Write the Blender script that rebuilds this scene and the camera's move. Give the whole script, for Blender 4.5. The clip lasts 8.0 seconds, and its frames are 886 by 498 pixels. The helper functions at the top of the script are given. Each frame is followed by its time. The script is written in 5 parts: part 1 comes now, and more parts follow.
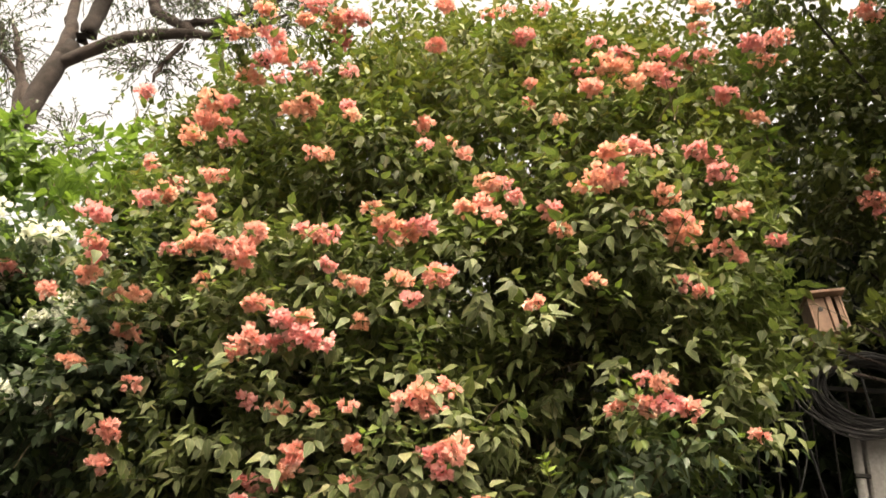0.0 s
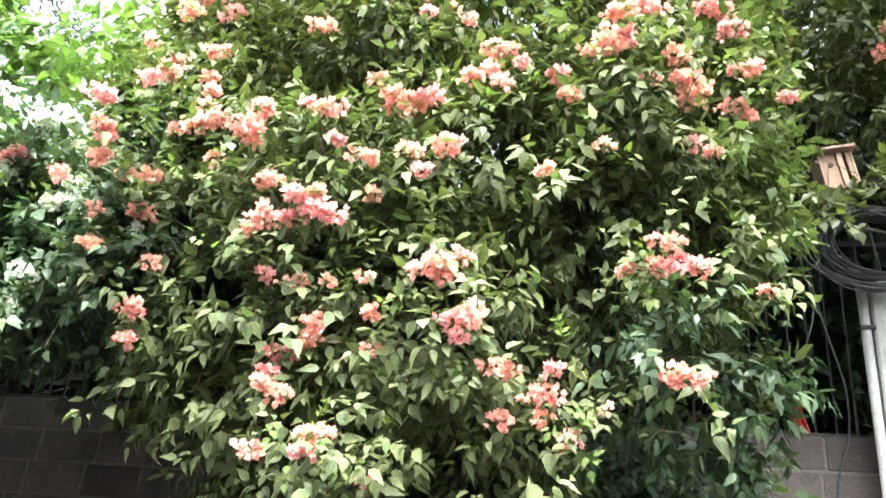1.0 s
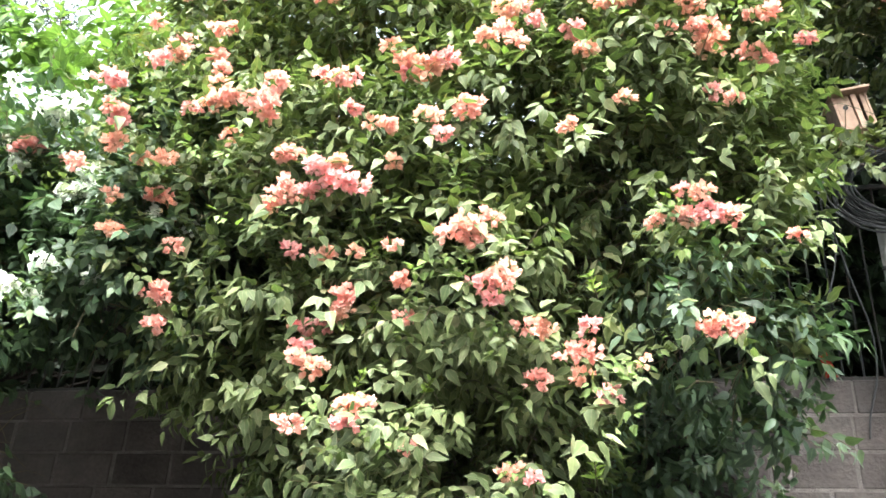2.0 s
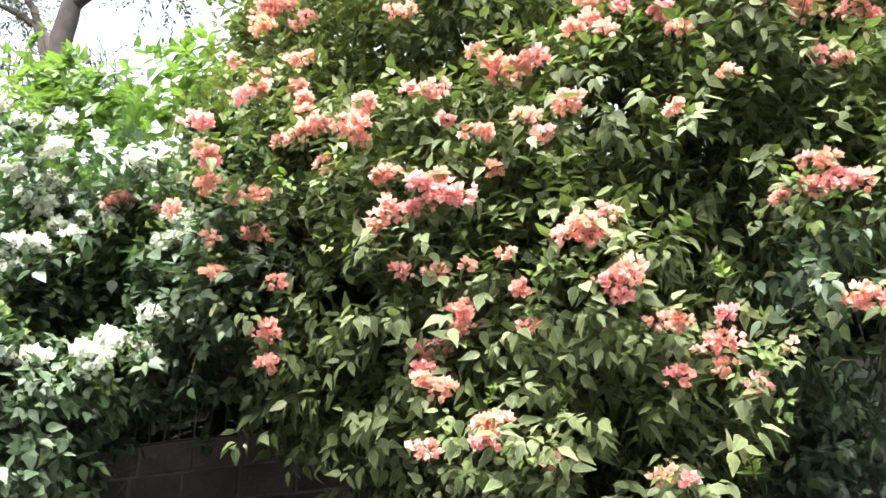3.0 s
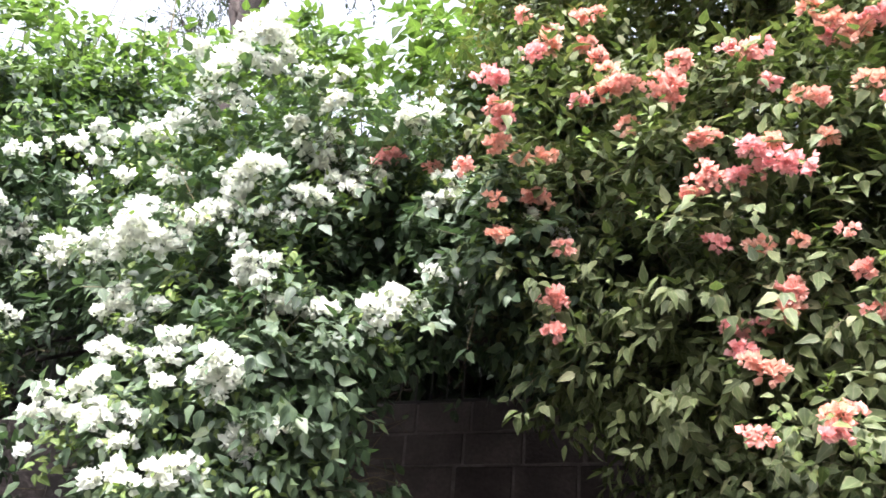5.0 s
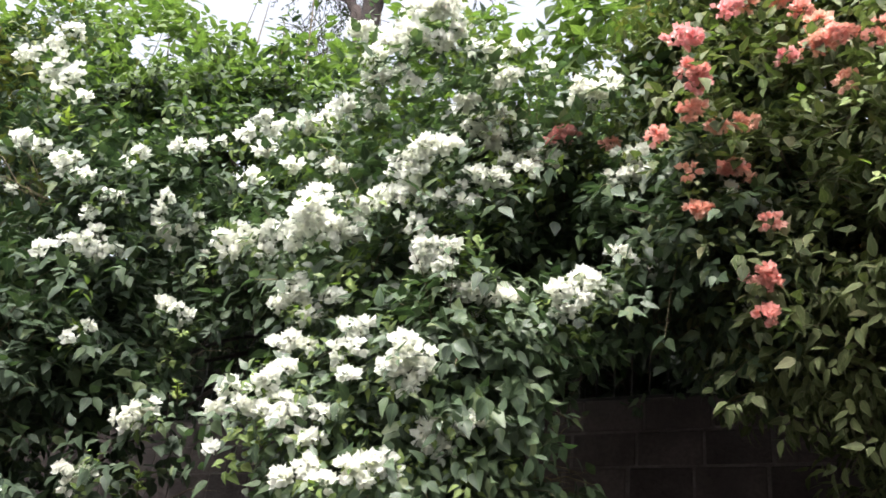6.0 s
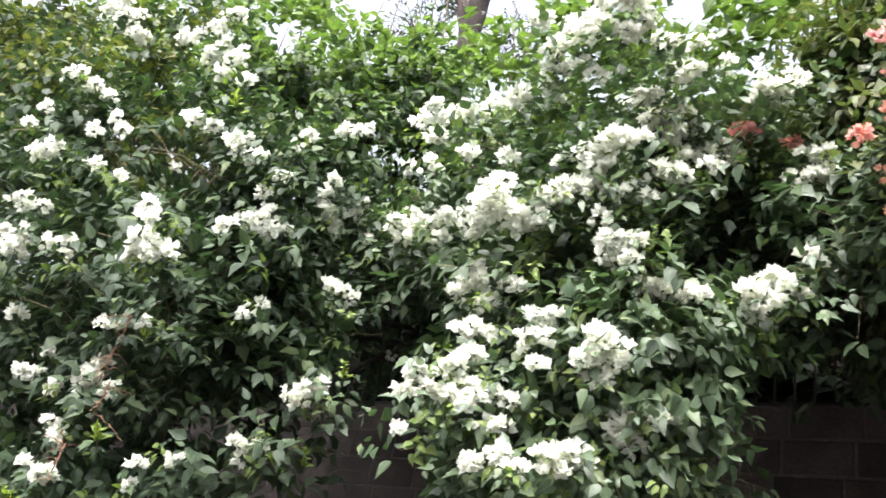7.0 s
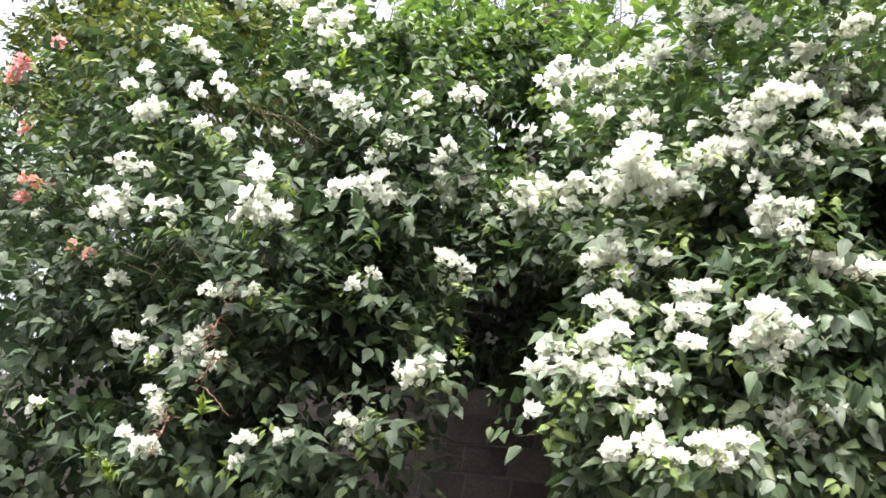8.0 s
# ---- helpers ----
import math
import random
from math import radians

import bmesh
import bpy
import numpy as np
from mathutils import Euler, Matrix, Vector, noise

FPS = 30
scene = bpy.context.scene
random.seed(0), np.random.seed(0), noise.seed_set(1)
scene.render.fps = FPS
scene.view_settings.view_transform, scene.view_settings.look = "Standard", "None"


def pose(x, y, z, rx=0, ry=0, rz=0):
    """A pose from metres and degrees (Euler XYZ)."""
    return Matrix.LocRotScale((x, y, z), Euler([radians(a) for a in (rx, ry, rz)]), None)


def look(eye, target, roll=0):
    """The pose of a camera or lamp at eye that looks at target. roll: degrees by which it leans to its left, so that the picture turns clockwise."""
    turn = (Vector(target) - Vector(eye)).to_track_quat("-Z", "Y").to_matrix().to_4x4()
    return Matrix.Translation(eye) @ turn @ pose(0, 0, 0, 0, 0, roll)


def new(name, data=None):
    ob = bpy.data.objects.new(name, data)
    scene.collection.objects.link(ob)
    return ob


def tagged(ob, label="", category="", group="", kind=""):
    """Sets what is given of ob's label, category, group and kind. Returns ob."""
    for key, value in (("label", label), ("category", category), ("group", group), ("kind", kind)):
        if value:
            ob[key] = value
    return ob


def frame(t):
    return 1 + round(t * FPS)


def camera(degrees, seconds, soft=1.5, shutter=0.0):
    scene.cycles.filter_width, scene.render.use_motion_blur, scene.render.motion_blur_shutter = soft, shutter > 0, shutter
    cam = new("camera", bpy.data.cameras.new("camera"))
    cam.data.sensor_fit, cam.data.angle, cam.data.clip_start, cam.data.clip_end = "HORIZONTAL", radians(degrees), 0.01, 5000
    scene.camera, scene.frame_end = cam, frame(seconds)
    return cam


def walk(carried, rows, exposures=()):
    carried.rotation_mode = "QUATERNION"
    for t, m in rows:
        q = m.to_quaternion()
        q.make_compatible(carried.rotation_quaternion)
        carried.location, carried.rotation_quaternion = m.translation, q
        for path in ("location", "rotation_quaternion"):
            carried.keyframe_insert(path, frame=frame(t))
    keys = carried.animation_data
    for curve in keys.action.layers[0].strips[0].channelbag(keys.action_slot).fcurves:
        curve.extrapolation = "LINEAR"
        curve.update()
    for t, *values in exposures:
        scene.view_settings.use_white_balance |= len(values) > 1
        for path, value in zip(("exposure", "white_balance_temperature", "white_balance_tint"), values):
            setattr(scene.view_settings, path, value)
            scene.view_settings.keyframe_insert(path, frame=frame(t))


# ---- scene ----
cam = camera(52.2, 8.0, soft=1.6, shutter=0.2)
PATH = [
    (0, (0.058, 0.848, 1.723), (-0.275, 2.436, 2.892), 8.6),
    (0.5, (0.055, 0.855, 1.707), (-0.289, 2.516, 2.766), 7.5),
    (1, (0.047, 0.83, 1.702), (-0.296, 2.568, 2.63), 6.2),
    (1.2, (0.05, 0.819, 1.698), (-0.292, 2.578, 2.586), 4.9),
    (2.3, (-0.157, 0.882, 1.664), (-0.491, 2.645, 2.548), 0.8),
    (2.5, (-0.222, 0.899, 1.669), (-0.562, 2.656, 2.562), -0.9),
    (3, (-0.304, 0.937, 1.685), (-0.763, 2.653, 2.605), -2.3),
    (3.5, (-0.401, 0.953, 1.687), (-0.928, 2.657, 2.592), 0.3),
    (4, (-0.594, 0.894, 1.684), (-1.207, 2.573, 2.581), 2.9),
    (4.2, (-0.704, 0.867, 1.68), (-1.348, 2.538, 2.57), 3.1),
    (5.3, (-1.097, 0.928, 1.73), (-1.885, 2.553, 2.588), 5.1),
    (5.5, (-1.19, 0.978, 1.726), (-2.032, 2.569, 2.598), 4.6),
    (6, (-1.366, 1.009, 1.714), (-2.329, 2.538, 2.571), 6.5),
    (6.5, (-1.56, 0.865, 1.681), (-2.557, 2.37, 2.542), 8.4),
    (7, (-1.736, 0.809, 1.639), (-2.838, 2.259, 2.464), 11.1),
    (7.5, (-1.929, 0.903, 1.649), (-3.119, 2.301, 2.444), 13.7),
    (8, (-2.108, 0.936, 1.634), (-3.331, 2.313, 2.413), 14.0),
]
EXPOSURES = [(0.0, 1.33, 8300, 10.5), (0.5, 2.09, 6500, 4.5), (1.0, 2.57, 6050, 0.5), (2.5, 2.48, 6100, 0.5), (3.0, 2.16, 6250, 4.5), (3.5, 2.17, 6150, 7.5), (4.0, 2.06, 6100, 10.5), (5.5, 1.60, 6050, 16), (6.0, 1.23, 6300, 13), (6.5, 1.63, 6200, 13), (7.0, 1.55, 6250, 12), (8.0, 1.57, 6400, 11)]
walk(cam, [(t, look(eye, target, roll)) for t, eye, target, roll in PATH], EXPOSURES)

# ---- world and sun: bright hazy sky, soft high sun behind the hedge's front ----
SUN_ELEVATION, SUN_TURN = 62.0, 168.0
world = bpy.data.worlds.new("hazy_sky")
scene.world = world
world.use_nodes = True
wn, wl = world.node_tree.nodes, world.node_tree.links
sky = wn.new("ShaderNodeTexSky")
sky.sky_type = "NISHITA"
sky.sun_disc = False
sky.sun_elevation, sky.sun_rotation = radians(SUN_ELEVATION), radians(SUN_TURN)
sky.air_density, sky.dust_density, sky.ozone_density = 1.0, 10.0, 0.6
haze = wn.new("ShaderNodeHueSaturation")
haze.inputs["Saturation"].default_value, haze.inputs["Value"].default_value = 0.35, 1.5
wl.new(sky.outputs[0], haze.inputs["Color"])
wl.new(haze.outputs[0], wn["Background"].inputs[0])
wn["Background"].inputs[1].default_value = 0.15
sun_data = bpy.data.lights.new("sun", "SUN")
sun_data.energy, sun_data.angle, sun_data.color = 1.5, radians(30), (1.0, 0.96, 0.90)
sun = new("sun", sun_data)
az, el = radians(SUN_TURN), radians(SUN_ELEVATION)
sun_way = Vector((math.sin(az) * math.cos(el), math.cos(az) * math.cos(el), math.sin(el)))
sun.matrix_world = look(sun_way * 30, (0, 0, 0))


# ---- materials ----
def node_material(name):
    m = bpy.data.materials.new(name)
    m.use_nodes = True
    nt = m.node_tree
    return m, nt.nodes, nt.links, nt.nodes["Principled BSDF"]


def ramp(nodes, stops):
    r = nodes.new("ShaderNodeValToRGB")
    while len(r.color_ramp.elements) < len(stops):
        r.color_ramp.elements.new(0.5)
    for e, (p, c) in zip(r.color_ramp.elements, stops):
        e.position, e.color = p, (*c, 1)
    return r


def piece_random(nodes, links):
    """A value of its own for every island and every object."""
    geo, info, add, wrap = (nodes.new(k) for k in ("ShaderNodeNewGeometry", "ShaderNodeObjectInfo", "ShaderNodeMath", "ShaderNodeMath"))
    wrap.operation = "FRACT"
    links.new(geo.outputs["Random Per Island"], add.inputs[0])
    links.new(info.outputs["Random"], add.inputs[1])
    links.new(add.outputs[0], wrap.inputs[0])
    return wrap.outputs[0]


def blade_material(name, stops, clump, through_tint, thin=0.3, rough=0.45, rib=0.25, spec=0.5, by_place=False, rim=0.0):
    """Leaf or bract: a tone for each blade, drifts of tone over the plant, a paler rib, light shining through."""
    m, n, l, bsdf = node_material(name)
    tone = ramp(n, stops)
    if by_place:
        spread, here = n.new("ShaderNodeTexNoise"), n.new("ShaderNodeNewGeometry")
        spread.inputs["Scale"].default_value = 28
        l.new(here.outputs["Position"], spread.inputs["Vector"])
        wide = n.new("ShaderNodeMapRange")
        wide.inputs[1].default_value, wide.inputs[2].default_value = 0.28, 0.72
        l.new(spread.outputs[0], wide.inputs[0])
        l.new(wide.outputs[0], tone.inputs[0])
    else:
        l.new(piece_random(n, l), tone.inputs[0])
    geo, big, mix = n.new("ShaderNodeNewGeometry"), n.new("ShaderNodeTexNoise"), n.new("ShaderNodeMixRGB")
    big.inputs["Scale"].default_value = 1.6
    big.inputs["Detail"].default_value = 3
    l.new(geo.outputs["Position"], big.inputs["Vector"])
    drift = ramp(n, [(0.4, (0, 0, 0)), (0.65, (1, 1, 1))])
    l.new(big.outputs[0], drift.inputs[0])
    part_of = n.new("ShaderNodeMath")
    part_of.operation = "MULTIPLY"
    part_of.inputs[1].default_value = 0.55
    l.new(drift.outputs[0], part_of.inputs[0])
    l.new(part_of.outputs[0], mix.inputs[0])
    l.new(tone.outputs[0], mix.inputs[1])
    mix.inputs[2].default_value = (*clump, 1)
    # rib and veins
    uv, sep, off, away, near = n.new("ShaderNodeUVMap"), n.new("ShaderNodeSeparateXYZ"), n.new("ShaderNodeMath"), n.new("ShaderNodeMath"), n.new("ShaderNodeMapRange")
    off.operation, off.inputs[1].default_value, away.operation = "SUBTRACT", 0.5, "ABSOLUTE"
    l.new(uv.outputs[0], sep.inputs[0])
    l.new(sep.outputs[0], off.inputs[0])
    l.new(off.outputs[0], away.inputs[0])
    l.new(away.outputs[0], near.inputs[0])
    near.inputs[1].default_value, near.inputs[2].default_value, near.inputs[3].default_value, near.inputs[4].default_value = 0.0, 0.07, rib, 0.0
    ribbed = n.new("ShaderNodeMixRGB")
    l.new(near.outputs[0], ribbed.inputs[0])
    l.new(mix.outputs[0], ribbed.inputs[1])
    ribbed.inputs[2].default_value = (*[min(1, c * 2.2 + 0.03) for c in stops[-1][1]], 1)
    # paler, dusty rim
    edge, rimmed = n.new("ShaderNodeMapRange"), n.new("ShaderNodeMixRGB")
    edge.inputs[1].default_value, edge.inputs[2].default_value, edge.inputs[3].default_value, edge.inputs[4].default_value = 0.36, 0.48, 0.0, rim
    l.new(away.outputs[0], edge.inputs[0])
    l.new(edge.outputs[0], rimmed.inputs[0])
    l.new(ribbed.outputs[0], rimmed.inputs[1])
    rimmed.inputs[2].default_value = (*[min(1, c * 1.9 + 0.03) for c in stops[-1][1]], 1)
    # blotches
    fine, blot = n.new("ShaderNodeTexNoise"), n.new("ShaderNodeMixRGB")
    fine.inputs["Scale"].default_value = 45
    l.new(geo.outputs["Position"], fine.inputs["Vector"])
    blot.blend_type, blot.inputs[0].default_value = "OVERLAY", 0.35
    l.new(rimmed.outputs[0], blot.inputs[1])
    l.new(fine.outputs[0], blot.inputs[2])
    l.new(blot.outputs[0], bsdf.inputs["Base Color"])
    bsdf.inputs["Roughness"].default_value = rough
    bsdf.inputs["Specular IOR Level"].default_value = spec
    glow, both, tint = n.new("ShaderNodeBsdfTranslucent"), n.new("ShaderNodeMixShader"), n.new("ShaderNodeMixRGB")
    tint.blend_type, tint.inputs[0].default_value = "MULTIPLY", 1.0
    l.new(blot.outputs[0], tint.inputs[1])
    tint.inputs[2].default_value = (*through_tint, 1)
    l.new(tint.outputs[0], glow.inputs[0])
    both.inputs[0].default_value = thin
    l.new(bsdf.outputs[0], both.inputs[1])
    l.new(glow.outputs[0], both.inputs[2])
    l.new(both.outputs[0], n["Material Output"].inputs[0])
    bump = n.new("ShaderNodeBump")
    bump.inputs["Strength"].default_value, bump.inputs["Distance"].default_value = 0.35, 0.004
    l.new(fine.outputs[0], bump.inputs["Height"])
    l.new(bump.outputs[0], bsdf.inputs["Normal"])
    return m


def rough_material(name, dark, light, scale, rough=0.85, bump_depth=0.01, metal=0.0, stain=None):
    """Stone, bark, wood, paint: coarse and fine mottling, relief, stains."""
    m, n, l, bsdf = node_material(name)
    co = n.new("ShaderNodeTexCoord")
    coarse, fine = n.new("ShaderNodeTexNoise"), n.new("ShaderNodeTexNoise")
    coarse.inputs["Scale"].default_value, fine.inputs["Scale"].default_value = scale, scale * 12
    coarse.inputs["Detail"].default_value, fine.inputs["Detail"].default_value = 5, 8
    geo = n.new("ShaderNodeNewGeometry")
    for t in (coarse, fine):
        l.new(geo.outputs["Position"], t.inputs["Vector"])
    tone = ramp(n, [(0.3, dark), (0.7, light)])
    add = n.new("ShaderNodeMath")
    add.operation = "MULTIPLY_ADD"
    add.inputs[1].default_value, add.inputs[2].default_value = 0.35, -0.17
    l.new(piece_random(n, l), add.inputs[0])
    total = n.new("ShaderNodeMath")
    l.new(coarse.outputs[0], total.inputs[0])
    l.new(add.outputs[0], total.inputs[1])
    l.new(total.outputs[0], tone.inputs[0])
    grain = n.new("ShaderNodeMixRGB")
    grain.blend_type, grain.inputs[0].default_value = "OVERLAY", 0.5
    l.new(tone.outputs[0], grain.inputs[1])
    l.new(fine.outputs[0], grain.inputs[2])
    last = grain.outputs[0]
    if stain:
        spot, mask, mixed = n.new("ShaderNodeTexNoise"), ramp(n, [(0.52, (0, 0, 0)), (0.68, (1, 1, 1))]), n.new("ShaderNodeMixRGB")
        spot.inputs["Scale"].default_value = scale * 0.7
        spot.inputs["Detail"].default_value = 6
        l.new(geo.outputs["Position"], spot.inputs["Vector"])
        l.new(spot.outputs[0], mask.inputs[0])
        l.new(mask.outputs[0], mixed.inputs[0])
        l.new(last, mixed.inputs[1])
        mixed.inputs[2].default_value = (*stain, 1)
        last = mixed.outputs[0]
    l.new(last, bsdf.inputs["Base Color"])
    bsdf.inputs["Roughness"].default_value, bsdf.inputs["Metallic"].default_value = rough, metal
    bump = n.new("ShaderNodeBump")
    bump.inputs["Strength"].default_value, bump.inputs["Distance"].default_value = 0.7, bump_depth
    l.new(fine.outputs[0], bump.inputs["Height"])
    l.new(bump.outputs[0], bsdf.inputs["Normal"])
    return m


LEAF = blade_material("bougainvillea_leaf", [(0.0, (0.032, 0.047, 0.016)), (0.45, (0.066, 0.092, 0.032)), (0.8, (0.106, 0.132, 0.050)), (0.94, (0.145, 0.162, 0.064)), (1.0, (0.19, 0.175, 0.10))], (0.104, 0.121, 0.048), (1.25, 1.5, 0.75), thin=0.24, rough=0.55, spec=0.24, rim=0.28, rib=0.14)
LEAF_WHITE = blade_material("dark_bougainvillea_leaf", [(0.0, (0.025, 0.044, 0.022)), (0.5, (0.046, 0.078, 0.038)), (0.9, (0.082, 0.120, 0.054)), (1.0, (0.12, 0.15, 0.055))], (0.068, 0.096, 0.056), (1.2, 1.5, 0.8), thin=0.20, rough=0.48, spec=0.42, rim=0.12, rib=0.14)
LEAF_DARK = blade_material("dull_dark_leaf", [(0.0, (0.018, 0.033, 0.018)), (0.5, (0.034, 0.058, 0.030)), (0.9, (0.062, 0.092, 0.042)), (1.0, (0.11, 0.14, 0.055))], (0.050, 0.072, 0.044), (1.2, 1.5, 0.8), thin=0.18, rough=0.55, spec=0.26, rim=0.10, rib=0.12)
LEAF_OLIVE = blade_material("olive_leaf", [(0.0, (0.04, 0.06, 0.02)), (0.6, (0.075, 0.095, 0.032)), (1.0, (0.12, 0.13, 0.05))], (0.09, 0.10, 0.05), (1.5, 1.7, 0.6))
LEAF_FRESH = blade_material("fresh_leaf", [(0.0, (0.055, 0.095, 0.028)), (0.5, (0.090, 0.145, 0.042)), (1.0, (0.15, 0.21, 0.06))], (0.105, 0.15, 0.048), (1.3, 1.5, 0.7), thin=0.34, rough=0.55, spec=0.3)
LEAF_YOUNG = blade_material("young_leaf", [(0.0, (0.08, 0.12, 0.03)), (0.5, (0.12, 0.17, 0.045)), (1.0, (0.19, 0.23, 0.075))], (0.11, 0.16, 0.05), (1.3, 1.5, 0.7), thin=0.28, rough=0.6, spec=0.25)
LEAF_LIME = blade_material("lime_young_leaf", [(0.0, (0.13, 0.20, 0.035)), (0.5, (0.19, 0.27, 0.05)), (1.0, (0.28, 0.34, 0.09))], (0.18, 0.25, 0.06), (1.2, 1.3, 0.6), thin=0.35, rough=0.55, spec=0.3)
LEAF_CROWN = blade_material("crown_leaf", [(0.0, (0.065, 0.085, 0.022)), (0.5, (0.105, 0.130, 0.034)), (0.9, (0.14, 0.16, 0.045)), (1.0, (0.20, 0.175, 0.075))], (0.10, 0.115, 0.04), (1.25, 1.35, 0.6), thin=0.25, rough=0.58, spec=0.2, rib=0.14, rim=0.2)
# Hedge leaves and backing darkened: the shade behind the fence is in the colour.
LEAF_SHADED = blade_material("shade_toned_leaf", [(0.0, (0.010, 0.018, 0.008)), (1.0, (0.024, 0.040, 0.016))], (0.016, 0.026, 0.011), (1.4, 1.7, 0.7), thin=0.10, spec=0.15)
SHADE_BACKING = rough_material("shade_dark_backing", (0.012, 0.016, 0.008), (0.03, 0.036, 0.018), 6, 1.0, 0.03)
LEAF_FAR = blade_material("tree_leaf", [(0.0, (0.03, 0.045, 0.025)), (1.0, (0.06, 0.085, 0.045))], (0.05, 0.06, 0.04), (1.4, 1.6, 0.8), thin=0.25)
BRACT_SALMON = blade_material("salmon_bract", [(0.0, (0.84, 0.36, 0.31)), (0.4, (0.87, 0.47, 0.40)), (0.75, (0.89, 0.56, 0.48)), (1.0, (0.91, 0.68, 0.58))], (0.87, 0.46, 0.41), (1.0, 0.97, 0.95), thin=0.35, rough=0.65, rib=0.0, spec=0.2, by_place=True)
BRACT_APRICOT = blade_material("apricot_bract", [(0.0, (0.86, 0.44, 0.33)), (0.5, (0.88, 0.53, 0.42)), (1.0, (0.91, 0.68, 0.55))], (0.88, 0.51, 0.42), (1.0, 0.96, 0.92), thin=0.35, rough=0.65, rib=0.0, spec=0.2, by_place=True)
BRACT_PINK = blade_material("pink_bract", [(0.0, (0.82, 0.33, 0.33)), (0.5, (0.86, 0.45, 0.43)), (1.0, (0.90, 0.61, 0.57))], (0.86, 0.46, 0.44), (1.0, 0.95, 0.97), thin=0.35, rough=0.65, rib=0.0, spec=0.2, by_place=True)
BRACT_WHITE = blade_material("white_bract", [(0.0, (0.80, 0.81, 0.74)), (0.5, (0.86, 0.87, 0.82)), (1.0, (0.90, 0.90, 0.87))], (0.86, 0.86, 0.79), (1.0, 1.0, 0.96), thin=0.62, rough=0.6, rib=0.0, spec=0.2, by_place=True)
TWIG = rough_material("green_brown_twig", (0.06, 0.05, 0.025), (0.13, 0.10, 0.05), 8, 0.8, 0.002)
BARK = rough_material("rough_grey_brown_bark", (0.018, 0.012, 0.010), (0.055, 0.038, 0.032), 6, 0.92, 0.06)
BLOCK = rough_material("weathered_wall_block", (0.040, 0.031, 0.029), (0.088, 0.070, 0.066), 3.5, 0.92, 0.012, stain=(0.05, 0.041, 0.039))
MORTAR = rough_material("pale_mortar", (0.10, 0.086, 0.080), (0.19, 0.166, 0.155), 9, 0.95, 0.01)
RENDER_COAT = rough_material("grey_brown_render", (0.13, 0.115, 0.10), (0.22, 0.20, 0.175), 0.8, 0.92, 0.01, stain=(0.10, 0.09, 0.08))
GROUND = rough_material("worn_asphalt", (0.035, 0.034, 0.033), (0.075, 0.072, 0.068), 1.3, 0.95, 0.02, stain=(0.06, 0.057, 0.052))
IRON = rough_material("dull_iron", (0.012, 0.012, 0.013), (0.03, 0.027, 0.025), 14, 0.75, 0.002, metal=0.3, stain=(0.04, 0.022, 0.014))
POST_PAINT = rough_material("chalky_white_paint", (0.24, 0.23, 0.225), (0.38, 0.37, 0.36), 4, 0.75, 0.003, stain=(0.19, 0.18, 0.165))
CABLE = rough_material("black_cable_sheath", (0.018, 0.018, 0.02), (0.04, 0.04, 0.043), 20, 0.42, 0.001)
BOX_WOOD = rough_material("bare_pale_wood", (0.19, 0.115, 0.08), (0.27, 0.17, 0.122), 3, 0.8, 0.004)
RED_CLOTH = rough_material("red_cloth", (0.24, 0.011, 0.009), (0.38, 0.022, 0.015), 10, 0.85, 0.003)


# ---- builders ----
def empty_thing(name, place, label, category, group="", kind=""):
    ob = new(name)
    ob.location = place
    ob.empty_display_size = 0.1
    bpy.context.view_layer.update()
    return tagged(ob, label, category, group, kind)


def hang(ob, parent):
    """Makes ob, built in world coordinates, a part of parent."""
    ob.parent = parent
    up, off = parent, Vector((0, 0, 0))
    while up:
        off, up = off + up.location, up.parent
    ob.location = ob.location - off
    return ob


def part(name, bm, material, parent=None, label=""):
    me = bpy.data.meshes.new(name)
    bm.to_mesh(me)
    bm.free()
    me.materials.append(material)
    ob = new(name, me)
    if parent:
        hang(ob, parent)
    return tagged(ob, label)


def mesh_of(name, verts, faces_quads, faces_tris, material, uvs=None, smooth=False):
    """A mesh from numpy arrays: quads and triangles."""
    me = bpy.data.meshes.new(name)
    loops = np.concatenate([faces_quads.ravel(), faces_tris.ravel()]).astype(np.int32)
    starts = np.concatenate([np.arange(len(faces_quads)) * 4, len(faces_quads) * 4 + np.arange(len(faces_tris)) * 3]).astype(np.int32)
    me.vertices.add(len(verts))
    me.loops.add(len(loops))
    me.polygons.add(len(starts))
    me.vertices.foreach_set("co", verts.astype(np.float32).ravel())
    me.loops.foreach_set("vertex_index", loops)
    me.polygons.foreach_set("loop_start", starts)
    if smooth:
        me.polygons.foreach_set("use_smooth", np.ones(len(starts), bool))
    if uvs is not None:
        layer = me.uv_layers.new(name="UVMap")
        layer.data.foreach_set("uv", uvs[loops].astype(np.float32).ravel())
    me.update(calc_edges=True)
    me.validate()
    me.materials.append(material)
    return me


def unit(v):
    return v / np.maximum(np.linalg.norm(v, axis=-1, keepdims=True), 1e-9)


# a small blade: rib of four points, two points on each side; length along y, face up along z
RIB_Y = np.array([0.0, 0.30, 0.68, 1.0])
BLADE_QUADS = np.array([[4, 5, 2, 1], [1, 2, 7, 6]])
BLADE_TRIS = np.array([[0, 4, 1], [0, 1, 6], [5, 3, 2], [2, 3, 7]])
BLADE_UV = np.array([[0.5, 0], [0.5, 0.3], [0.5, 0.68], [0.5, 1], [0, 0.3], [0.15, 0.68], [1, 0.3], [0.85, 0.68]])
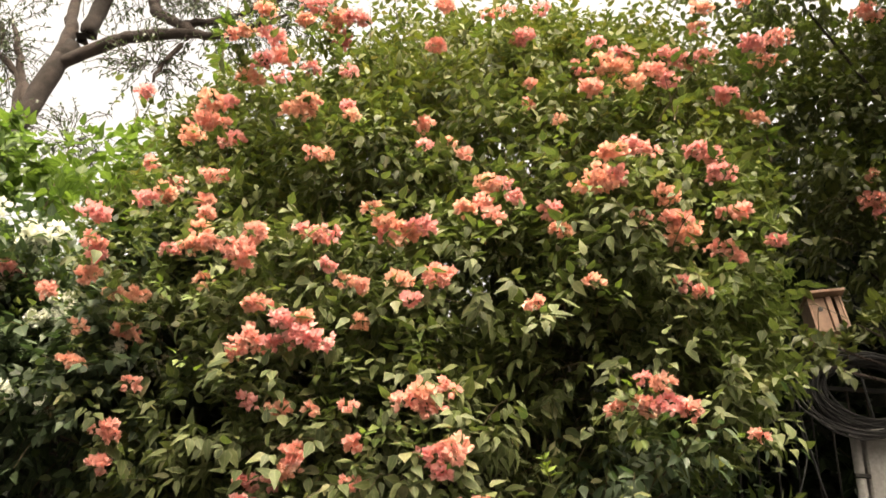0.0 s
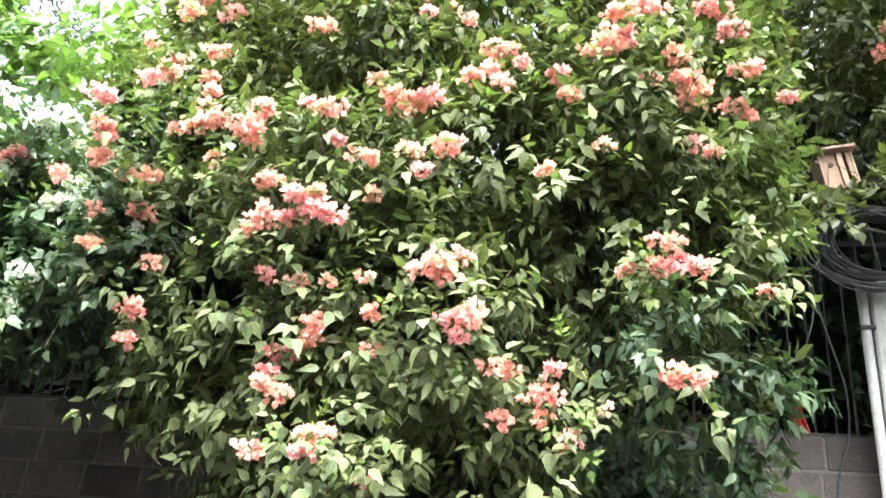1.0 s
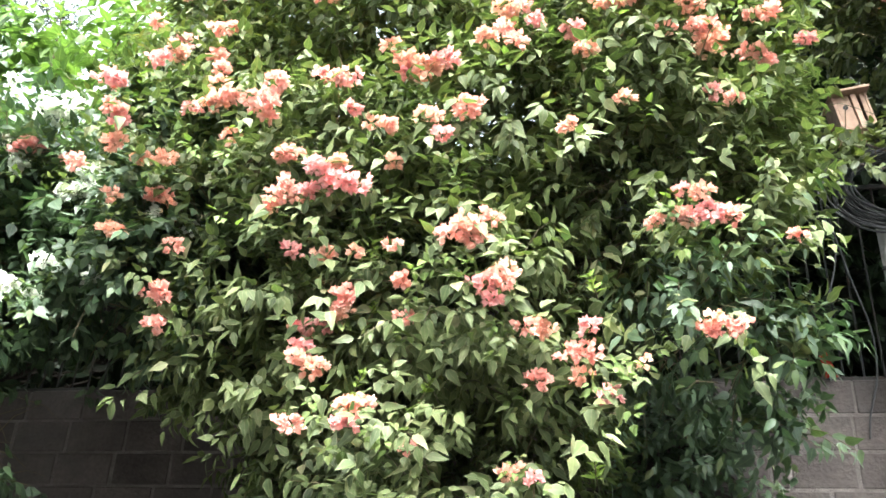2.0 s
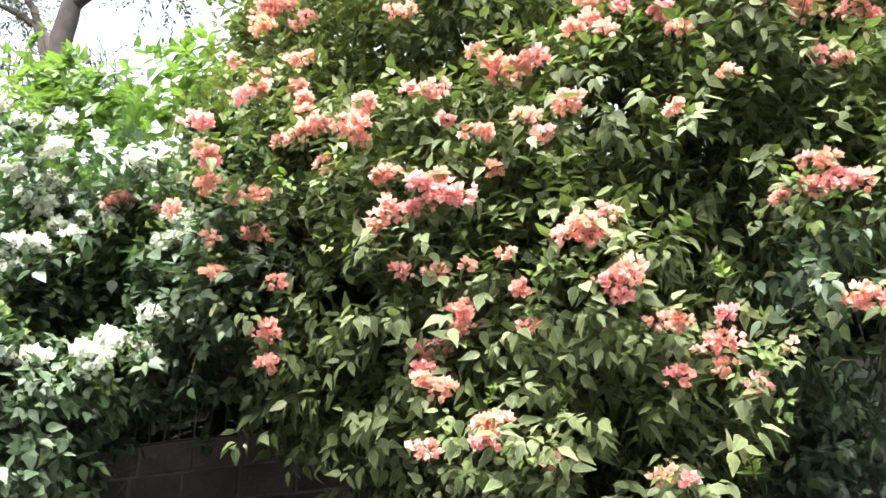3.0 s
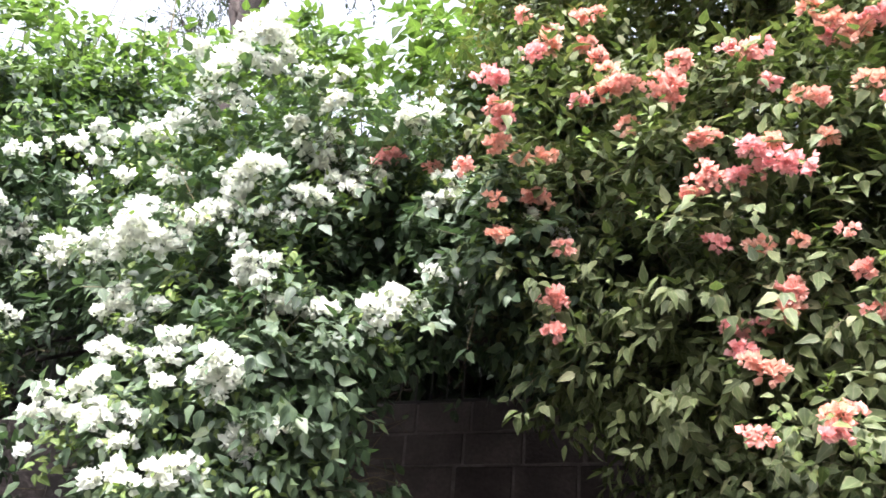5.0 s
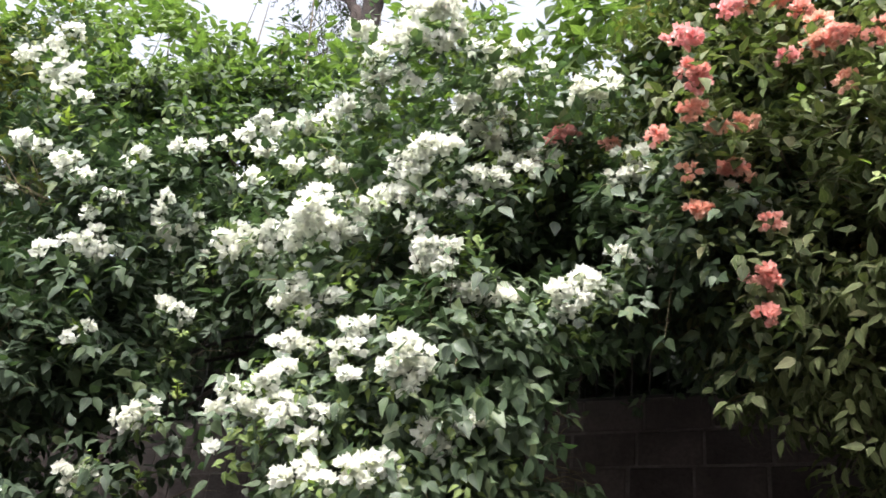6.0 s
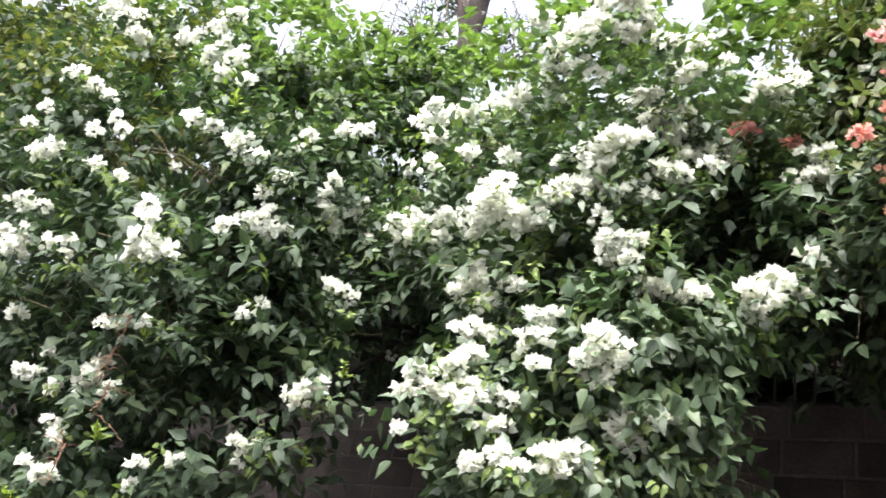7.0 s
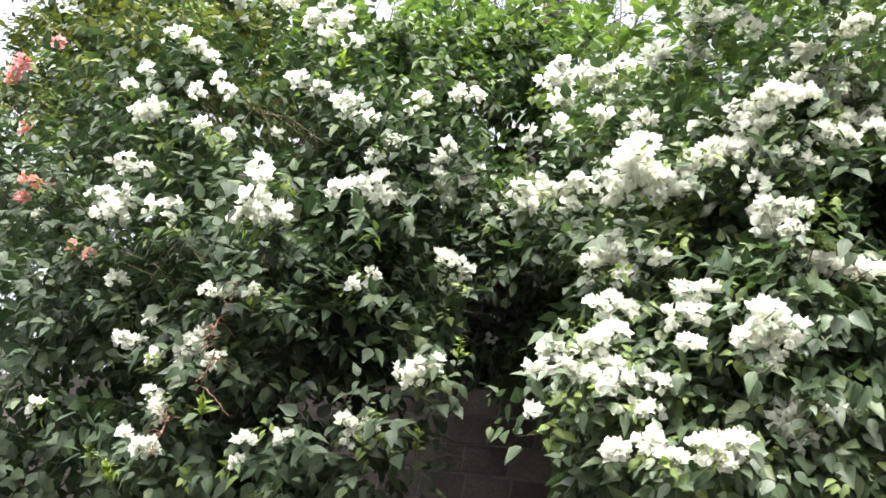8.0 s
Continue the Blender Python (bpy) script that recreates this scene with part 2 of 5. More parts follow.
# a full leaf: rib of five points, three points on each side, drawn out into a tip
LEAF_RIB = np.array([0.0, 0.15, 0.42, 0.74, 1.0])
LEAF_EDGE = [(0.10, 0.31), (0.35, 0.50), (0.69, 0.26)]
LEAF_QUADS = np.array([[5, 6, 2, 1], [6, 7, 3, 2], [1, 2, 9, 8], [2, 3, 10, 9]])
LEAF_TRIS = np.array([[0, 5, 1], [0, 1, 8], [7, 4, 3], [3, 4, 10]])
LEAF_UV = np.array([[0.5, y] for y in LEAF_RIB] + [[0.0, y] for y, w in LEAF_EDGE] + [[1.0, y] for y, w in LEAF_EDGE])


def blade_points(n, rng, width, fold, bend):
    """n blades of unit length with their own width, fold and bend: n x 8 x 3."""
    w = width * rng.uniform(0.8, 1.15, n)
    up = fold * rng.uniform(0.3, 1.5, n)
    b = bend * rng.uniform(0.0, 1.8, n)
    p = np.zeros((n, 8, 3))
    p[:, 0:4, 1] = RIB_Y
    p[:, 4, 1] = p[:, 6, 1] = 0.20
    p[:, 5, 1] = p[:, 7, 1] = 0.58
    p[:, 4, 0], p[:, 6, 0] = -w * 0.44, w * 0.44
    p[:, 5, 0], p[:, 7, 0] = -w * 0.40, w * 0.40
    for k in (4, 5, 6, 7):
        p[:, k, 2] = up * np.abs(p[:, k, 0])
    p[:, :, 2] -= b[:, None] * p[:, :, 1] ** 2
    return p


def leaf_points(n, rng, width, fold, bend):
    """n full leaves of unit length, folded along the rib, bent and a little twisted: n x 11 x 3."""
    w = width * rng.uniform(0.8, 1.2, n)
    up = fold * rng.uniform(0.2, 1.6, n)
    b = bend * rng.uniform(-0.3, 2.0, n)
    p = np.zeros((n, 11, 3))
    p[:, 0:5, 1] = LEAF_RIB
    for k, (y, half) in enumerate(LEAF_EDGE):
        p[:, 5 + k, 0], p[:, 8 + k, 0] = -w * half, w * half
        p[:, 5 + k, 1] = p[:, 8 + k, 1] = y
    p[:, :, 2] = up[:, None] * np.abs(p[:, :, 0]) - b[:, None] * p[:, :, 1] ** 2 + rng.normal(0, 0.35, n)[:, None] * p[:, :, 0] * p[:, :, 1]
    p[:, :, 0] += rng.normal(0, 0.10, n)[:, None] * p[:, :, 1] ** 2
    return p


def frames_of(axis, normal):
    """Turning matrices (n x 3 x 3) with y along the axis and z near the normal."""
    y = unit(axis)
    z = unit(normal - (normal * y).sum(-1, keepdims=True) * y)
    x = np.cross(y, z)
    return np.stack([x, y, z], axis=-1)


def blades_mesh(name, points, turn, size, place, material):
    n, k = points.shape[:2]
    quads, tris, uv = (LEAF_QUADS, LEAF_TRIS, LEAF_UV) if k == 11 else (BLADE_QUADS, BLADE_TRIS, BLADE_UV)
    v = np.einsum("nij,nkj->nki", turn, points * size[:, None, None]) + place[:, None, :]
    base = (np.arange(n) * k)[:, None, None]
    return mesh_of(name, v.reshape(-1, 3), (base + quads).reshape(-1, 4), (base + tris).reshape(-1, 3), material, np.tile(uv, (n, 1)), True)


def tubes_mesh(name, lines, radii, material, sides=4):
    """Tapered tubes along polylines: lines n x k x 3, radii n x k."""
    n, k, _ = lines.shape
    along = unit(np.gradient(lines, axis=1))
    ref = np.where(np.abs(along[..., 2:3]) > 0.9, np.array([1.0, 0, 0]), np.array([0, 0, 1.0]))
    a = unit(np.cross(along, ref))
    b = np.cross(along, a)
    ang = np.linspace(0, 2 * np.pi, sides, endpoint=False)
    ring = lines[:, :, None, :] + radii[:, :, None, None] * (np.cos(ang)[:, None] * a[:, :, None, :] + np.sin(ang)[:, None] * b[:, :, None, :])
    idx = np.arange(n * k * sides).reshape(n, k, sides)
    nxt = np.roll(idx, -1, axis=2)
    quads = np.stack([idx[:, :-1], nxt[:, :-1], nxt[:, 1:], idx[:, 1:]], axis=-1).reshape(-1, 4)
    return mesh_of(name, ring.reshape(-1, 3), quads, np.zeros((0, 3), int), material, smooth=True)


def limb(name, points, radii, material, parent, sides=10, wobble=0.0, seed=1, label=""):
    """One trunk, branch, pipe or cable through the points, softly bent."""
    rng = np.random.default_rng(seed)
    pts, r = np.array(points, float), np.array(radii, float)
    t = np.linspace(0, len(pts) - 1, (len(pts) - 1) * 5 + 1)
    i = np.clip(t.astype(int), 0, len(pts) - 2)
    u = (t - i)[:, None]
    before, after = pts[np.maximum(i - 1, 0)], pts[np.minimum(i + 2, len(pts) - 1)]
    p1, p2 = pts[i], pts[i + 1]
    line = 0.5 * (2 * p1 + (p2 - before) * u + (2 * before - 5 * p1 + 4 * p2 - after) * u**2 + (3 * p1 - before - 3 * p2 + after) * u**3)
    line += rng.normal(0, 1, line.shape) * wobble
    rad = np.interp(t, np.arange(len(r)), r) * (1 + (rng.normal(0, 0.04, len(t)) if wobble else 0))
    # rounded ends
    a, b = unit(line[0] - line[1]), unit(line[-1] - line[-2])
    line = np.concatenate([[line[0] + a * rad[0] * 0.75, line[0] + a * rad[0] * 0.5], line, [line[-1] + b * rad[-1] * 0.5, line[-1] + b * rad[-1] * 0.75]])
    rad = np.concatenate([[rad[0] * 0.02, rad[0] * 0.65], rad, [rad[-1] * 0.65, rad[-1] * 0.02]])
    ob = new(name, tubes_mesh(name, line[None], rad[None], material, sides))
    if parent:
        hang(ob, parent)
    return tagged(ob, label)


def block_bm(x0, x1, y0, y1, z0, z1, bevel=0.004):
    bm = bmesh.new()
    bmesh.ops.create_cube(bm, size=1)
    bmesh.ops.scale(bm, vec=(x1 - x0, y1 - y0, z1 - z0), verts=bm.verts)
    bmesh.ops.translate(bm, vec=((x0 + x1) / 2, (y0 + y1) / 2, (z0 + z1) / 2), verts=bm.verts)
    if bevel:
        bmesh.ops.bevel(bm, geom=bm.edges[:], offset=bevel, segments=1, affect="EDGES")
    return bm


def field(p, scale, shift):
    """Smooth pseudo-noise in -1..1 over places, for clumps and gaps."""
    q = p * scale + shift
    return (np.sin(q[:, 0] * 1.7 + 1.3 * np.sin(q[:, 1] * 1.1 + q[:, 2])) + np.sin(q[:, 2] * 2.1 + 1.7 * np.sin(q[:, 0] * 0.9 - q[:, 1] * 0.7)) + np.sin(q[:, 1] * 1.9 + q[:, 0] * 0.6 + 1.1 * np.sin(q[:, 2] * 1.5))) / 3


def shoots_on(lobes, count, rng, low, high, gap=-0.45, back=0.12):
    """Places and outward ways of leafy shoots in the shell of the lobes, clumped, thinner at the back."""
    L = np.array(lobes)
    c, r = L[:, :3], L[:, 3:] * np.array([0.92, 1.0, 0.90])
    weight = (r[:, 0] * r[:, 2]) ** 0.9
    who = rng.choice(len(L), count * 3, p=weight / weight.sum())
    way = unit(rng.normal(0, 1, (count * 3, 3)))
    s = rng.uniform(low, high, count * 3)[:, None]
    p = c[who] + r[who] * way * s
    out = unit(way / r[who])
    keep = rng.random(len(p)) < np.where(out[:, 1] > 0.35, back, 1.0)
    q = np.linalg.norm((p[:, None, :] - c[None]) / r[None], axis=-1)
    q[np.arange(len(p)), who] = 9
    keep &= q.min(axis=1) > low * 0.8
    keep &= field(p, 3.6, 5.0) + 0.5 * field(p, 8.0, 2.0) + rng.normal(0, 0.12, len(p)) > gap
    return p[keep][:count], out[keep][:count]


def leaves_on(p, out, rng, per=9, reach=(0.12, 0.32), size=(0.055, 0.10), droop=0.5, lift=0.35, sag=0.48, lie=0.0):
    """Shoots as bent lines, and the leaves along them: places, axes, normals, sizes."""
    n = len(p)
    d = unit(out * 0.75 + np.array([0, 0, lift]) + rng.normal(0, 0.42, (n, 3)))
    length = rng.uniform(*reach, n)[:, None]
    start = p - out * 0.10
    mid = start + d * (length * 0.55 + 0.06)
    end = mid + unit(d + np.array([0, 0, -droop])) * length * 0.55
    lines = np.stack([start, mid, end], axis=1)
    t = np.tile(np.linspace(0.10, 1.0, per) ** 0.6, (n, 1)) + rng.normal(0, 0.04, (n, per))
    t = np.clip(t, 0.02, 1.03)[..., None]
    place = (1 - t) ** 2 * start[:, None] + 2 * t * (1 - t) * mid[:, None] + t**2 * end[:, None]
    along = unit(2 * (1 - t) * (mid - start)[:, None] + 2 * t * (end - mid)[:, None])
    spin = (np.arange(per) * 2.4)[None, :, None] + rng.uniform(0, 6.28, (n, 1, 1)) + rng.normal(0, 0.5, (n, per, 1))
    ref = unit(np.cross(along, np.array([0.13, 0.2, 1.0])))
    other = np.cross(along, ref)
    side = np.cos(spin) * ref + np.sin(spin) * other
    # they hang and face outward near the hem, and lie flatter high up
    high = np.clip((place[..., 2:] - 2.5) / 1.4 + lie, 0, 1)
    up = np.array([0, 0, 1.0])
    axis = unit(side * 0.80 + along * 0.35 + out[:, None] * (0.10 + 0.25 * high) - up * sag * (1.25 - 0.6 * high) + rng.normal(0, 0.20, (n, per, 3)))
    normal = out[:, None] * (0.90 - 0.40 * high) + up * (0.40 + 0.50 * high) + along * 0.20 + rng.normal(0, 0.20, (n, per, 3))
    sizes = rng.uniform(*size, (n, per)) * (1.1 - 0.35 * t[..., 0])
    place = place + side * 0.012
    flat = lambda a: a.reshape(-1, 3)
    return lines, flat(place), flat(axis), flat(normal), sizes.ravel()


def bloom_mesh(name, radius, material, rng, bract, spread, facing, loose):
    """A mound of papery three-bract flowers on thin stalks from one stem, all joined."""
    count = int(np.clip(6 + (radius / 0.045) ** 2 * loose, 7, 110))
    way = unit(rng.normal(0, 1, (count, 3)) + unit(facing) * 0.85 + np.array([0, 0, 0.55]))
    mounds = 1 + int(radius > 0.035) * 2 + int(radius > 0.06) * 2 + int(spread > 1) * 2
    middle = rng.normal(0, 1, (mounds, 3)) * radius * np.array([0.55, 0.28, 0.28]) * (spread if mounds > 1 else 0.3)
    middle[0] *= 0.3
    bulk = radius * np.where(np.arange(mounds) == 0, 0.62, rng.uniform(0.28, 0.5, mounds)) if mounds > 1 else np.array([radius])
    whose = rng.choice(mounds, count, p=bulk**1.4 / (bulk**1.4).sum())
    p = middle[whose] + way * bulk[whose][:, None] * rng.uniform(0.55, 1.05, (count, 1)) * np.array([1.30, 0.85, 0.80])
    ref = unit(np.cross(way, rng.normal(0, 1, (count, 3))))
    other = np.cross(way, ref)
    size = rng.uniform(0.75, 1.2, count) * bract
    verts, quads, tris, uvs = [p, np.array([[0, 0.03, -0.01], [0, 0.034, -0.01]])], [], [], [np.full((count + 2, 2), 0.5)]
    hub = count
    tris.append(np.stack([np.full(count, hub), np.full(count, hub + 1), np.arange(count)], axis=1))
    for k in range(3):
        a = k * 2.094 + rng.normal(0, 0.25, (count, 1))
        side = np.cos(a) * ref + np.sin(a) * other
        turn = frames_of(way * rng.uniform(0.55, 1.2, (count, 1)) + side * 0.7, way * 0.7 - side * 0.7 + rng.normal(0, 0.15, (count, 3)))
        pts = blade_points(count, rng, 0.95, 0.30, -0.22)
        v = np.einsum("nij,nkj->nki", turn, pts * size[:, None, None]) + p[:, None, :]
        start = count + 2 + k * count * 7
        index = np.concatenate([np.arange(count)[:, None], start + np.arange(count * 7).reshape(count, 7)], axis=1)
        verts.append(v[:, 1:].reshape(-1, 3))
        uvs.append(np.tile(BLADE_UV[1:], (count, 1)))
        quads.append(index[:, BLADE_QUADS].reshape(-1, 4))
        tris.append(index[:, BLADE_TRIS].reshape(-1, 3))
    return mesh_of(name, np.concatenate(verts), np.concatenate(quads), np.concatenate(tris), material, np.concatenate(uvs), True)


STAND = (-0.2, 0.9, 1.7)
OVER = np.array([0.10, -0.52, 0.85])


def in_cones(place, rows, spot, widen, behind):
    """Which places lie within the cones that open from a spot through balls (x, y, z, radius), down to a depth behind each ball."""
    inside = np.zeros(len(place), bool)
    d = place - np.array(spot)
    for x, y, z, r in rows:
        way = np.array([x, y, z]) - np.array(spot)
        far = np.linalg.norm(way)
        t = d @ (way / far)
        off = np.linalg.norm(d - t[:, None] * (way / far), axis=1)
        inside |= (t < far + behind) & (off < r * widen * t / far)
    return inside


def bush(name, lobes, shoots, material, blooms, petals, base, label, category, seed, loose=250, petal_label="", per=9, size=(0.054, 0.100), core=0.20, gap=-0.12, bract=0.027, spread=1.0, girth=0.98, strewn=0, stems=True, group="", lift=0.35, sag=0.48, slim=0.66, hollows=(), clear=(), stand=STAND, windows=(), full=False, relief=0.0, proud=0.06, thick_set=18, deep=1.0, fresh=2, crown=1.0, tops=None, old=None, lie=0.0):
    """A bougainvillea or shrub: stems, twigs, leaves near the front as parts, the rest of the foliage joined, flower clusters."""
    rng = np.random.default_rng(seed)
    ob = empty_thing(name, base, label, category, group)
    # the clusters stand a little proud of the leaves
    blooms = [(*(np.array(v[:3]) + unit(np.array(stand) - np.array(v[:3])) * proud).tolist(), v[3]) for v in blooms]
    if strewn:
        # small single flowers strewn over the upper growth
        s, so = shoots_on([v for v in lobes if v[2] > 2.9], strewn * 3, rng, 1.0, 1.08, 0.0)
        s = s[so[:, 1] < -0.2][:strewn]
        blooms = list(blooms) + [(*row, float(rng.uniform(0.018, 0.032))) for row in s.tolist()]
    p, out = shoots_on(lobes, shoots, rng, 0.78, 1.10, gap)
    p2, out2 = shoots_on(lobes, int(shoots * core), rng, 0.35, 0.80, -2.0, 1.0)
    p, out = np.concatenate([p, p2]), np.concatenate([out, out2])
    # tufts stand out, creases fall back
    p = p + out * (relief * (field(p, 4.2, 3.0) + 0.6 * field(p, 10.0, 1.0)))[:, None]
    lines, place, axis, normal, sizes = leaves_on(p, out, rng, per, size=size, lift=lift, sag=sag, lie=lie)
    # flowers sit outside the leaves, dark hollows lie between the tufts, and below the hem the wall stays bare
    bare = in_cones(place, list(blooms) + list(clear), stand, 1.12, 0.03)
    for x, y, z, r in list(blooms) + list(clear):
        # nothing grows close over a flower cluster
        d = place - np.array([x, y, z])
        t = np.clip(d @ OVER, 0, 0.70)
        bare |= np.linalg.norm(d - t[:, None] * OVER, axis=1) < r * 1.05 + t * 0.17
    bare |= in_cones(place, hollows, stand, rng.uniform(0.65, 1.05, len(place)), deep)
    for spot, rows, depth in windows:
        bare |= in_cones(place, rows, spot, rng.uniform(0.85, 1.1, len(place)), depth)
    place, axis, normal, sizes = place[~bare], axis[~bare], normal[~bare], sizes[~bare]
    turn = frames_of(axis, normal)
    shape = leaf_points if full else blade_points
    pts = shape(len(place), rng, slim, 0.20, 0.20)
    # the crown's leaves stay small
    sizes = sizes * np.interp(place[:, 2], [3.6, 5.6], [1.0, crown])
    # single leaves: those that stand furthest forward in the plan
    order = np.argsort(place[:, 1] + rng.uniform(0, 0.25, len(place)))
    single, rest = order[:loose], order[loose:]
    young = rng.random(len(rest)) < np.clip((place[rest, 2] - 4.2) / 2.4, 0, 0.6) if tops else np.zeros(len(rest), bool)
    inner = np.arange(len(rest)) > len(rest) * 0.5
    # a darker leaf colour puts the shade of the low east end into the leaves
    low_east = (place[rest, 0] + rng.normal(0, 0.12, len(rest)) > 0.02) & (place[rest, 2] + rng.normal(0, 0.15, len(rest)) < 3.35) if old else np.zeros(len(rest), bool)
    for title, pick, mat in (("foliage", ~young & ~inner & ~low_east, material), ("inner_foliage", ~young & inner & ~low_east, material), ("crown_foliage", young, tops), ("old_foliage", low_east & ~young, old)):
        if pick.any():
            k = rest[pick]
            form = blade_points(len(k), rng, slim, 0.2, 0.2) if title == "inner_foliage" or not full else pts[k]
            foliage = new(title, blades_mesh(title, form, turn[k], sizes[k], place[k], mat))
            tagged(hang(foliage, ob), {"crown_foliage": "yellow-green leaves of the crown", "old_foliage": "dark green leaves toned for the shade at the low east end"}.get(title, ""), kind="stuff")
    shapes = [blades_mesh("leaf", leaf_points(1, rng, slim, 0.25, 0.18), np.eye(3)[None], np.ones(1), np.zeros((1, 3)), material) for _ in range(5)]
    off = Vector(base)
    for i, k in enumerate(single):
        leaf = new("leaf", shapes[i % 5])
        leaf.parent = ob
        leaf.matrix_local = Matrix.LocRotScale(Vector(place[k]) - off, Matrix(turn[k].tolist()).to_quaternion(), (float(sizes[k]),) * 3)
    lines = lines[::4]
    thick = rng.uniform(0.0016, 0.0032, (len(lines), 1)) * np.array([[1.3, 1.0, 0.5]])
    twigs = new("twigwork", tubes_mesh("twigwork", lines, thick, TWIG, 3))
    tagged(hang(twigs, ob), kind="stuff")
    if len(blooms):
        # leafy sprigs that carry the flower clusters, some of them young and pale
        B = np.array(blooms)
        for name, mat, times, reach in (("sprig_foliage", material, 3, 0.10), ("young_foliage", LEAF_YOUNG, fresh, 0.03)):
            q = np.repeat(B, times, axis=0)
            q = q[:, :3] + rng.normal(0, 1, (len(q), 3)) * (q[:, 3:] * 0.8 + 0.02) + np.array([0, 0.05 + reach * 0.3, -0.05])
            ql, qp, qa, qn, qs = leaves_on(q, np.tile([[0.0, -0.85, 0.3]], (len(q), 1)), rng, 7, (0.05, 0.05 + reach * 1.5), (size[0] * 0.6, size[1] * (0.9 if reach > 0.05 else 0.6)))
            free = ~in_cones(qp, hollows, stand, 0.9, deep)
            qp, qa, qn, qs = qp[free], qa[free], qn[free], qs[free]
            s = new(name, blades_mesh(name, shape(len(qp), rng, 0.58, 0.30, 0.18), frames_of(qa, qn), qs, qp, mat))
            tagged(hang(s, ob), "pale young leaves" if mat is LEAF_YOUNG else "", kind="stuff")
    for x, y, z, r in blooms:
        mat = petals[int(rng.integers(len(petals)))]
        b = new("blossom", bloom_mesh("blossom", min(r, 0.100) * girth, mat, rng, bract, spread, np.array(stand) - (x, y, z), thick_set))
        b.location = (x, y, z)
        tagged(hang(b, ob), petal_label)
    if stems:
        # trunk behind the wall up to a hub over its top, limbs from there into each lobe
        foot = Vector(base)
        hub = foot + Vector((0, 0.05, 3.85))
        trunk = limb("trunk", [foot, foot + Vector((0.06, 0.04, 1.2)), foot + Vector((-0.05, 0.08, 2.6)), hub], [0.075, 0.06, 0.05, 0.04], BARK, ob, 9, 0.008, seed)
        for k, (x, y, z, rx, ry, rz) in enumerate(lobes):
            tip = Vector((x, y, z))
            bend = hub.lerp(tip, 0.45) + Vector((rng.normal(0, 0.08), 0, 0.35 if z < 4 else 0.1))
            limb("limb", [hub, bend, tip], [0.028, 0.016, 0.005], BARK, trunk, 7, 0.006, seed + k)
    return ob


# ---- ground ----
def ground_sheet():
    bm = bmesh.new()
    bmesh.ops.create_grid(bm, x_segments=60, y_segments=60, size=1)
    for v in bm.verts:
        # finer near the hedge, out to the horizon
        v.co.x, v.co.y = (math.copysign(abs(c) ** 4 * 1500 + abs(c) * 12, c) for c in (v.co.x, v.co.y))
        v.co.z = 0.03 * noise.noise(v.co * 0.7) if v.co.length < 40 else 0.0
    return tagged(part("ground", bm, GROUND), "worn dark asphalt ground along the hedge", "ground", kind="structure")


def sky_block_wall():
    """Added plain wall behind the walk, out of view: cuts low skylight, deepens shade."""
    bm = bmesh.new()
    bmesh.ops.create_grid(bm, x_segments=60, y_segments=14, size=1)
    for v in bm.verts:
        x, z = v.co.x * 24 - 3, (v.co.y + 1) * 2.7
        v.co = Vector((x, -4.2 + 0.03 * noise.noise((x * 0.6, 7, z * 0.6)), z - 0.05))
    bmesh.ops.solidify(bm, geom=bm.faces[:], thickness=0.3)
    return tagged(part("wall_south", bm, RENDER_COAT), "added grey-brown wall, out of view, that cuts low skylight", "wall", kind="structure")


# ---- wall of blocks, iron fence on it ----
WALL_Y, WALL_TOP, WALL_END, WALL_START, COURSE = 6.14, 3.37, 4.6, -16.0, 0.21


def block_wall():
    wall = tagged(part("wall_north", block_bm(WALL_START, WALL_END, WALL_Y + 0.003, WALL_Y + 0.26, -0.1, WALL_TOP - 0.012, 0.006), MORTAR), "dark weathered block wall with pale mortar joints", "wall", kind="structure")
    return wall


